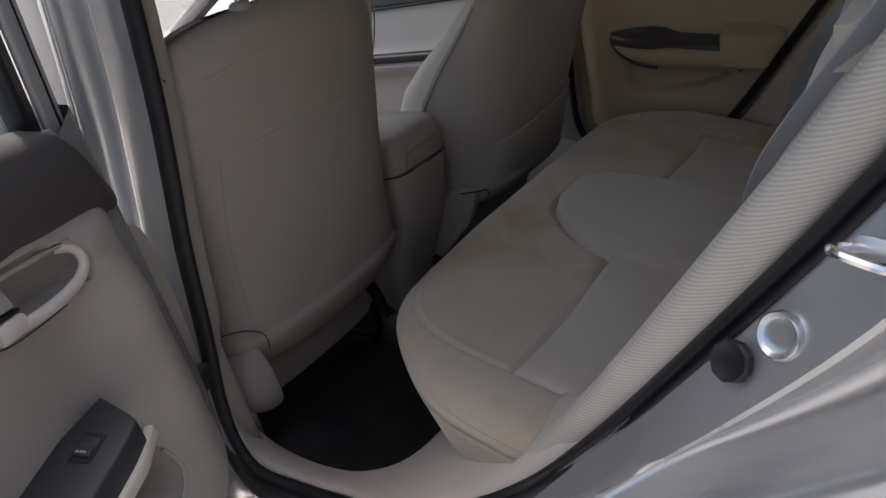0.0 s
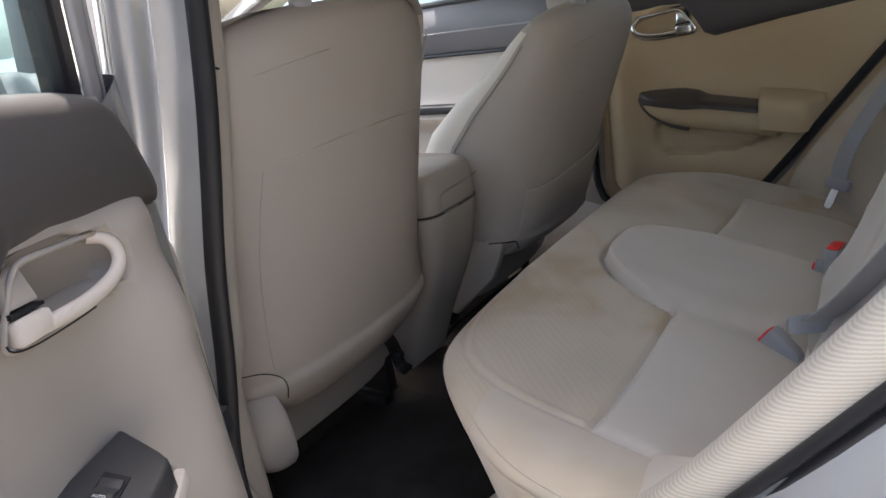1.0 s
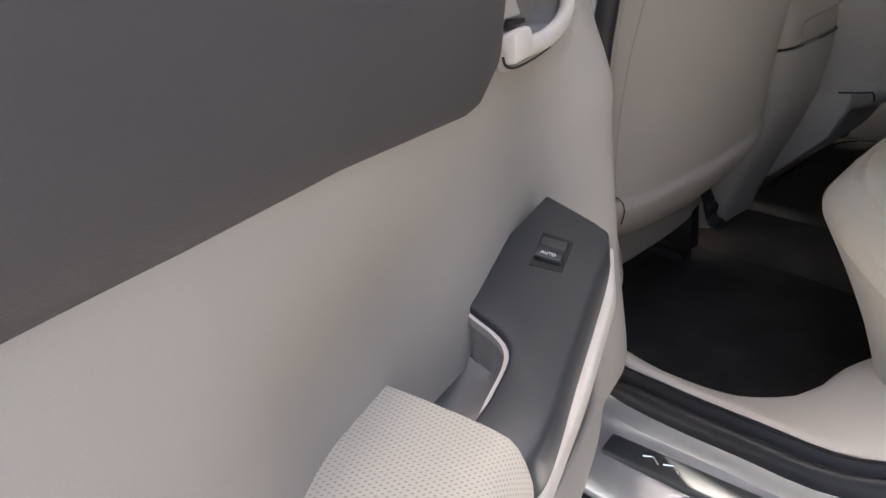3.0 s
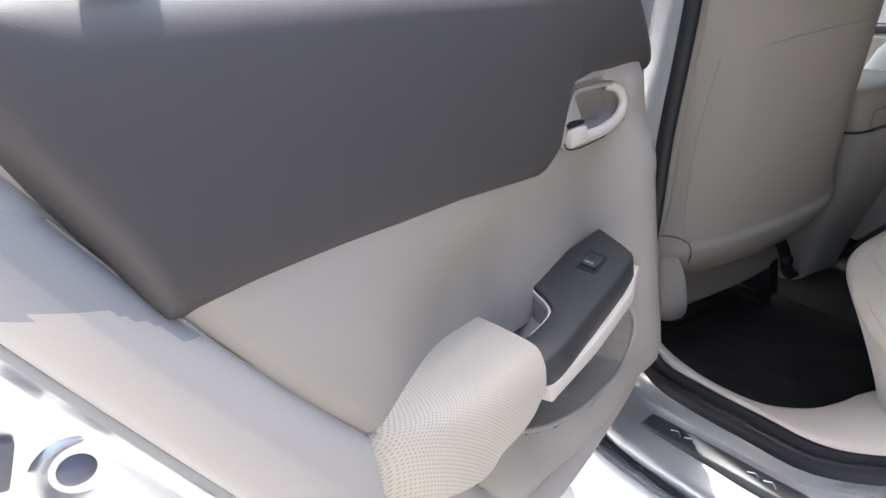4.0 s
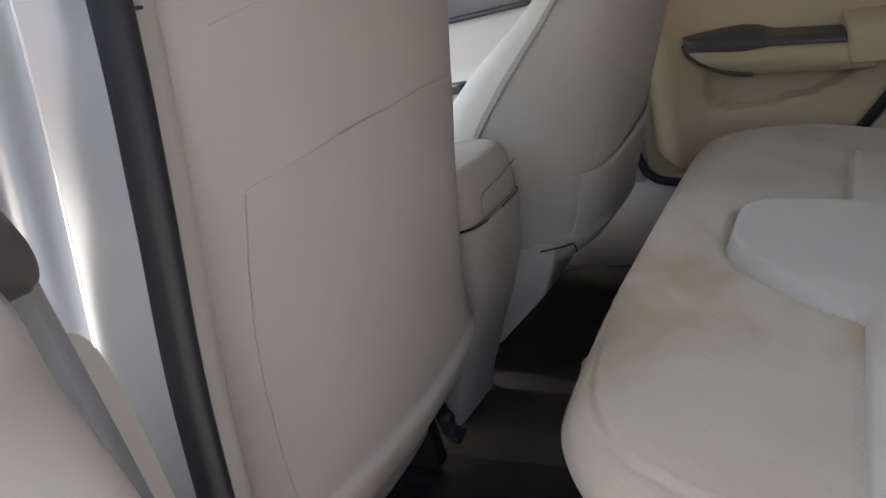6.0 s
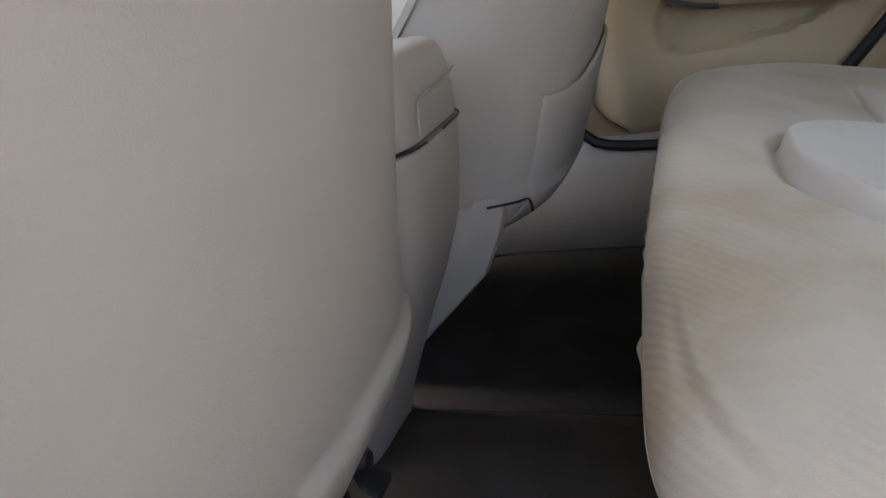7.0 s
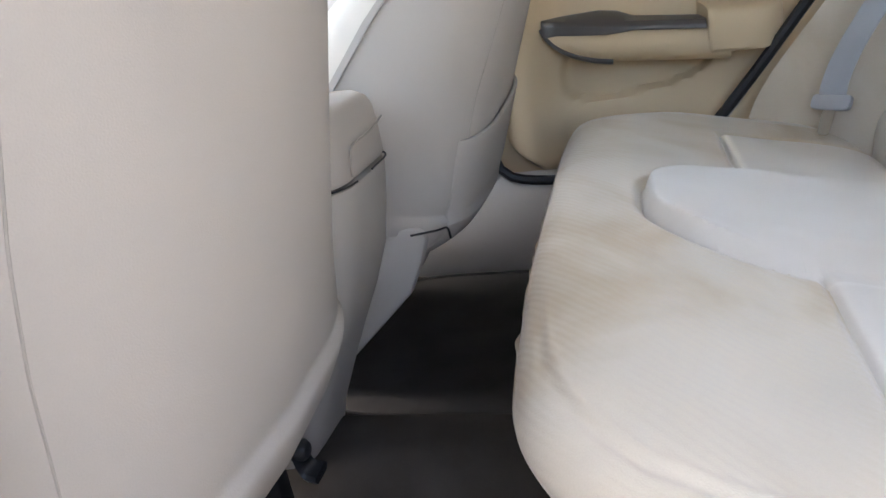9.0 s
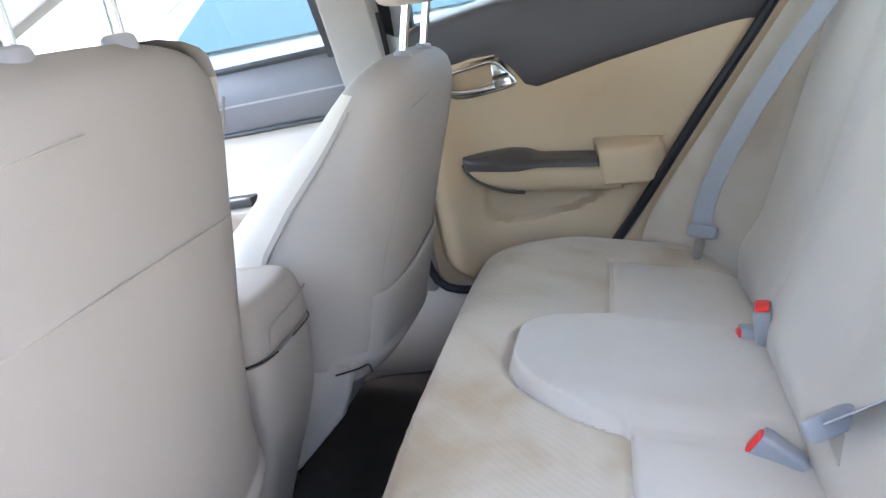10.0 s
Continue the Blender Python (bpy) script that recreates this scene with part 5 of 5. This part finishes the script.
    v, f = sweep(post, [(-0.040, -0.018), (-0.0245, -0.018), (-0.0245, 0.014), (-0.030, 0.017), (-0.034, 0.010), (-0.040, 0.008)], up=(0, 1, 0))
    part("glass_run", v, f, M_RUBBER, wf, "black rubber glass run", bevel=0.001)
    v, f = sweep([tuple(Vector(q) + Vector((0.0285, s * 0.0175, 0))) for q in post], circle(0.0016, 6), up=(0, 1, 0))
    part("run_bead", v, f, M_BRIGHT, wf, "thin bright bead")
    v, f = sweep(post, [(0.0045, -0.022), (0.030, -0.030), (0.030, -0.004), (0.022, 0.012), (0.014, 0.004), (0.0045, 0.012)], up=(0, 1, 0))
    part("outer_seal", v, f, M_RUBBER, wf, "black rubber frame seal", bevel=0.001)
    v, f = sweep([tuple(Vector(q) + Vector((-0.017, s * 0.012, 0))) for q in post], circle(0.0022, 6), up=(0, 1, 0))
    part("seal_bead", v, f, M_GREY, wf, "pale edge of the frame seal")
    v, f = sweep(post, [(0.0305, -0.040), (0.060, -0.046), (0.060, -0.020), (0.0305, -0.012)], up=(0, 1, 0))
    part("frame_edge", v, f, M_GREY, wf, "grey edge of the window frame", bevel=0.003)
    v, f = sweep([up(0.035, 1.38), up(0.30, 1.415), up(0.60, 1.39), up(0.80, 1.30), up(0.92, 1.15)], [(-0.022, -0.02), (0.022, -0.02), (0.022, 0.02), (-0.022, 0.02)], up=(0, 1, 0))
    part("frame_top", v, f, M_BLACK, wf, bevel=0.006)
    v, f = sweep([up(0.70, 1.10), up(0.715, 1.36)], [(-0.016, -0.012), (0.016, -0.012), (0.016, 0.012), (-0.016, 0.012)], up=(0, 1, 0))
    part("quarter_post", v, f, M_BLACK, wf, bevel=0.003)
    v, f = sweep([up(-0.01, 1.050, -0.042), up(0.25, 1.083, -0.042), up(0.49, 1.106, -0.042), up(0.73, 1.126, -0.042), up(0.90, 1.138, -0.042)], circle(0.006, 8), up=(0, 1, 0))
    part("belt_seal", v, f, M_RUBBER, wf, "black rubber belt seal")
    outw = [(-0.0, 1.03), (0.035, 1.38), (0.30, 1.41), (0.60, 1.385), (0.80, 1.295), (0.90, 1.10)]
    v, f = slab(outw, lambda a, b: up(a, b, -0.043), lambda a, b: up(a, b, -0.047))
    g = part("window_pane", v, f, M_GLASS, t, "green-tinted window glass")
    g.visible_shadow = False
    # hinge arms at the front edge
    if open_side:
        for z in (0.55, 0.88):
            v, f = box(-0.16, -0.04, -0.135, -0.105, z - 0.02, z + 0.02)
            part("hinge", v, f, M_SILVER, t, "painted steel hinge", bevel=0.004)
        v, f = sweep([P(-0.11, -0.052, 0.60), P(-0.035, -0.060, 0.60)], [(-0.012, -0.018), (0.012, -0.018), (0.012, 0.018), (-0.012, 0.018)])
        part("check_strap", v, f, M_BLACK, t, "black check strap", bevel=0.002)
    return t


rear_door("rear_door", Matrix.Translation((0.70, -0.066, 0)) @ pose(0, 0, 0, 0, 0, -60), 1, "open rear door with beige lining and charcoal top", True)
rear_door("rear_door", Matrix.Translation((0.594, 1.408, 0)) @ pose(0, 0, 0, 0, 0, -3), -1, "closed far rear door with tan lining and charcoal top", False)


def front_door():
    t = thing("front_door", Matrix.Translation((0.44, 1.43, 0)), "closed far front door with pale lining and grey top", "car door")

    def lin(a, b, d=0.0):
        u, z = -1.10 * b, 0.42 + 0.48 * a
        n = 0.02 * math.sin(3.14 * a) - 0.03 * smooth(0.0, 0.1, 0.1 - a) + 0.05 * smooth(0.10, 0.18, b) * (1 - smooth(0.6, 0.75, b)) * math.exp(-((z - 0.70) / 0.035) ** 2)
        return (u, -n + d, z)

    v, f = shell(lambda a, b: lin(a, b), lambda a, b: lin(a, b, 0.04), 30, 40)
    part("lining", v, f, M_SILL, t, "pale door lining")
    v, f = shell(lambda a, b: (-1.10 * b, -0.03 * math.sin(3.1 * a) - 0.008, 0.892 + 0.15 * a), lambda a, b: (-1.10 * b, 0.03, 0.892 + 0.15 * a), 14, 20)
    part("upper_panel", v, f, M_SLATE, t, "grey upper panel", bevel=0.006)
    for z, r, n in ((1.046, 0.011, -0.006), (0.891, 0.006, -0.012)):
        v, f = sweep([(0, n, z), (-1.1, n, z - 0.006)], circle(r, 8))
        part("groove", v, f, M_BLACK, t, "black joint strip")
    v, f = sweep([(0, -0.036, 0.962), (-0.5, -0.037, 0.958), (-1.1, -0.036, 0.948)], circle(0.003, 6))
    part("crease", v, f, M_GREY, t)
    v, f = box(-0.75, -0.30, -0.075, -0.02, 0.715, 0.74)
    part("grip", v, f, M_BLACK, t, "black grip", bevel=0.006)
    v, f = sweep([(0.0, 0.0, 1.03), (-0.01, -0.03, 1.2), (-0.04, -0.065, 1.38)], [(-0.03, -0.02), (0.03, -0.02), (0.03, 0.02), (-0.03, 0.02)], up=(0, 1, 0))
    part("window_frame", v, f, M_BLACK, t, "black window frame", bevel=0.005)
    v, f = slab([(-0.02, 1.03), (-0.05, 1.37), (-0.80, 1.36), (-1.35, 1.03)], lambda a, b: (a, 0.02 - 0.2 * (b - 1.03), b), lambda a, b: (a, 0.024 - 0.2 * (b - 1.03), b))
    g = part("window_pane", v, f, M_GLASS, t, "green-tinted window glass")
    g.visible_shadow = False
    v, f = shell(lambda a, b: (0.0 - 1.15 * b, 0.08, 0.38 + 0.64 * a), lambda a, b: (0.0 - 1.15 * b, 0.10, 0.38 + 0.64 * a), 4, 4)
    part("outer_skin", v, f, M_SILVER, t, "silver outer skin")
    rows = [[(-1.13 + 0.07 * math.cos(q) * g, 0.16 + h, 1.07 + 0.06 * math.sin(q) * g) for q in np.linspace(0, 6.283, 25)[:-1]] for g, h in ((0.8, -0.09), (1, -0.06), (1, 0.05), (0.8, 0.09))]
    part("door_mirror", *rings(rows), M_SILVER, t, "silver door mirror")


front_door()
# near front door, closed, behind the middle pillar
nf = thing("front_door", pose(0.44, 0.035, 0), "closed near front door with grey top", "car door")
v, f = shell(lambda a, b: (-1.10 * b, 0.0, 0.42 + 0.62 * a), lambda a, b: (-1.10 * b, -0.08, 0.42 + 0.62 * a), 6, 6)
part("lining", v, f, M_GREY, nf, "grey door lining", bevel=0.01)
v, f = slab([(-0.02, 1.04), (-0.05, 1.37), (-0.80, 1.36), (-1.35, 1.04)], lambda a, b: (a, -0.04 + 0.2 * (b - 1.03), b), lambda a, b: (a, -0.044 + 0.2 * (b - 1.03), b))
g = part("window_pane", v, f, M_GLASS, nf, "green-tinted window glass")
g.visible_shadow = False
v, f = sweep([(0.0, -0.04, 1.03), (-0.01, -0.01, 1.2), (-0.04, 0.025, 1.38)], [(-0.03, -0.02), (0.03, -0.02), (0.03, 0.02), (-0.03, 0.02)], up=(0, 1, 0))
part("window_frame", v, f, M_BLACK, nf, bevel=0.005)

rows = []
for h, g in ((-0.085, 0.55), (-0.06, 0.85), (-0.02, 1.0), (0.020, 1.0), (0.026, 0.95)):
    rows.append([(-1.10 + h, -0.225 + a * g, 1.135 + b * g) for a, b in oval(0, 0, 0.100, 0.072, 32, 4)])
mirror = part("door_mirror", *rings(rows), M_SILVER, nf, "silver door mirror")
tip = Matrix.Translation((-1.077, -0.225, 1.135)) @ pose(0, 0, 0, 0, -13, 0)
rows = [[tuple(tip @ Vector((h - 0.06 * (a * a + b * b), a, b))) for a, b in oval(0, 0, 0.092 * g, 0.065 * g, 32, 4)] for h, g in ((-0.012, 1.0), (0.006, 1.0), (0.0075, 0.7), (0.008, 0.35), (0.0082, 0.05))]
part("mirror_glass", *rings(rows), M_MIRROR, mirror, "mirror glass showing the sky")
v, f = sweep([(-1.10, -0.14, 1.09), (-1.10, -0.05, 1.06)], [(-0.03, -0.02), (0.03, -0.02), (0.02, 0.02), (-0.03, 0.02)])
part("mirror_arm", v, f, M_BLACK, mirror, "black mirror foot", bevel=0.006)


# ---- parked cars and the lot ----
def parked(name, m, paint, label):
    t = thing(name, m, label, "car", "parked cars")
    top = [(-2.1, 0.62), (-2.0, 0.78), (-1.2, 0.92), (-0.75, 0.98), (-0.15, 1.38), (0.6, 1.42), (1.2, 1.32), (1.75, 1.02), (2.1, 0.98), (2.2, 0.62)]
    wid = [(-2.1, 0.62), (-1.8, 0.82), (0, 0.87), (1.7, 0.84), (2.2, 0.66)]
    rows = []
    for x in np.linspace(-2.1, 2.2, 48):
        w, h = table(wid, x), table(top, x)
        hb = min(h, 0.93)
        r = []
        for y, z in ((-w * 0.9, 0.22), (-w, 0.45), (-w, 0.70), (-w * 0.97, hb), (-w * (0.97 - 0.27 * (h - hb) / 0.49), h - 0.02), (-w * 0.5, h + 0.01), (0, h + 0.02), (w * 0.5, h + 0.01), (w * (0.97 - 0.27 * (h - hb) / 0.49), h - 0.02), (w * 0.97, hb), (w, 0.70), (w, 0.45), (w * 0.9, 0.22)):
            r.append((x, y, z))
        rows.append(r)
    v, f = rings(rows)
    bd = part("body", v, f, paint, t)
    for s in (-1, 1):
        v, f = slab([(-0.62, 0.96), (-0.12, 1.32), (0.55, 1.36), (1.10, 1.28), (1.45, 1.0)], lambda a, b: (a, s * (0.865 - 0.46 * (b - 0.94)), b), lambda a, b: (a, s * (0.845 - 0.46 * (b - 0.94)), b))
        part("side_window", v, f, M_SCREEN, bd, "dark side glass")
        for x in (-1.35, 1.35):
            wh = part("wheel", *rings([[(x + 0.31 * g * math.cos(q), s * (0.80 + h), 0.31 + 0.31 * g * math.sin(q)) for q in np.linspace(0, 6.283, 29)[:-1]] for g, h in ((0.5, -0.1), (1, -0.1), (1, 0.07), (0.9, 0.09), (0.62, 0.085))]), M_RUBBER, t, "black tyre")
            part("rim", *rings([[(x + 0.31 * g * math.cos(q), s * (0.80 + h), 0.31 + 0.31 * g * math.sin(q)) for q in np.linspace(0, 6.283, 29)[:-1]] for g, h in ((0.62, 0.07), (0.55, 0.075), (0.2, 0.06), (0.1, 0.07))]), M_STEEL, wh)
    for x0, x1 in ((-0.74, -0.17), (1.22, 1.72)):
        def pane(a, b, lift):
            x = x0 + (x1 - x0) * a
            w, h = table(wid, x), table(top, x)
            side = w * (0.97 - 0.27 * max(0, h - 0.93) / 0.49) - 0.07
            y = side * (2 * b - 1)
            return (x, y, h + 0.02 - 0.03 * (y / w) ** 2 + lift)
        v, f = shell(lambda a, b: pane(a, b, 0.008), lambda a, b: pane(a, b, -0.03), 8, 10)
        part("screen", v, f, M_SCREEN, bd, "dark teal glass")
    v, f = box(-2.14, -2.05, -0.35, 0.35, 0.50, 0.60)
    part("grille", v, f, M_BLACK, bd, bevel=0.01)
    for s in (-1, 1):
        v, f = rings([[(-2.05 + 0.09 * h, s * 0.62 + a, 0.68 + b) for a, b in oval(0, 0, 0.16 * g, 0.07 * g, 20)] for h, g in ((-0.6, 0.6), (0.3, 1.0), (1.0, 1.0))])
        part("headlight", v, f, M_CHROME, bd, "clear headlight")
    return t


parked("parked_car", pose(-5.2, -4.6, 0, 0, 0, 60), M_CARW, "white parked car on the sunlit lot")
parked("parked_car", pose(0.55, 3.55, 0, 0, 0, 181) @ Matrix.Diagonal((1, 1, 1.12, 1)), M_SILVER, "silver car parked in the next bay")
parked("parked_car", pose(-4.6, 7.6, 0, 0, 0, 150), M_SILVER, "silver car in the row behind")
parked("parked_car", pose(-6.2, -1.2, 0, 0, 0, 35), M_CARW, "white parked car ahead of the bonnet")
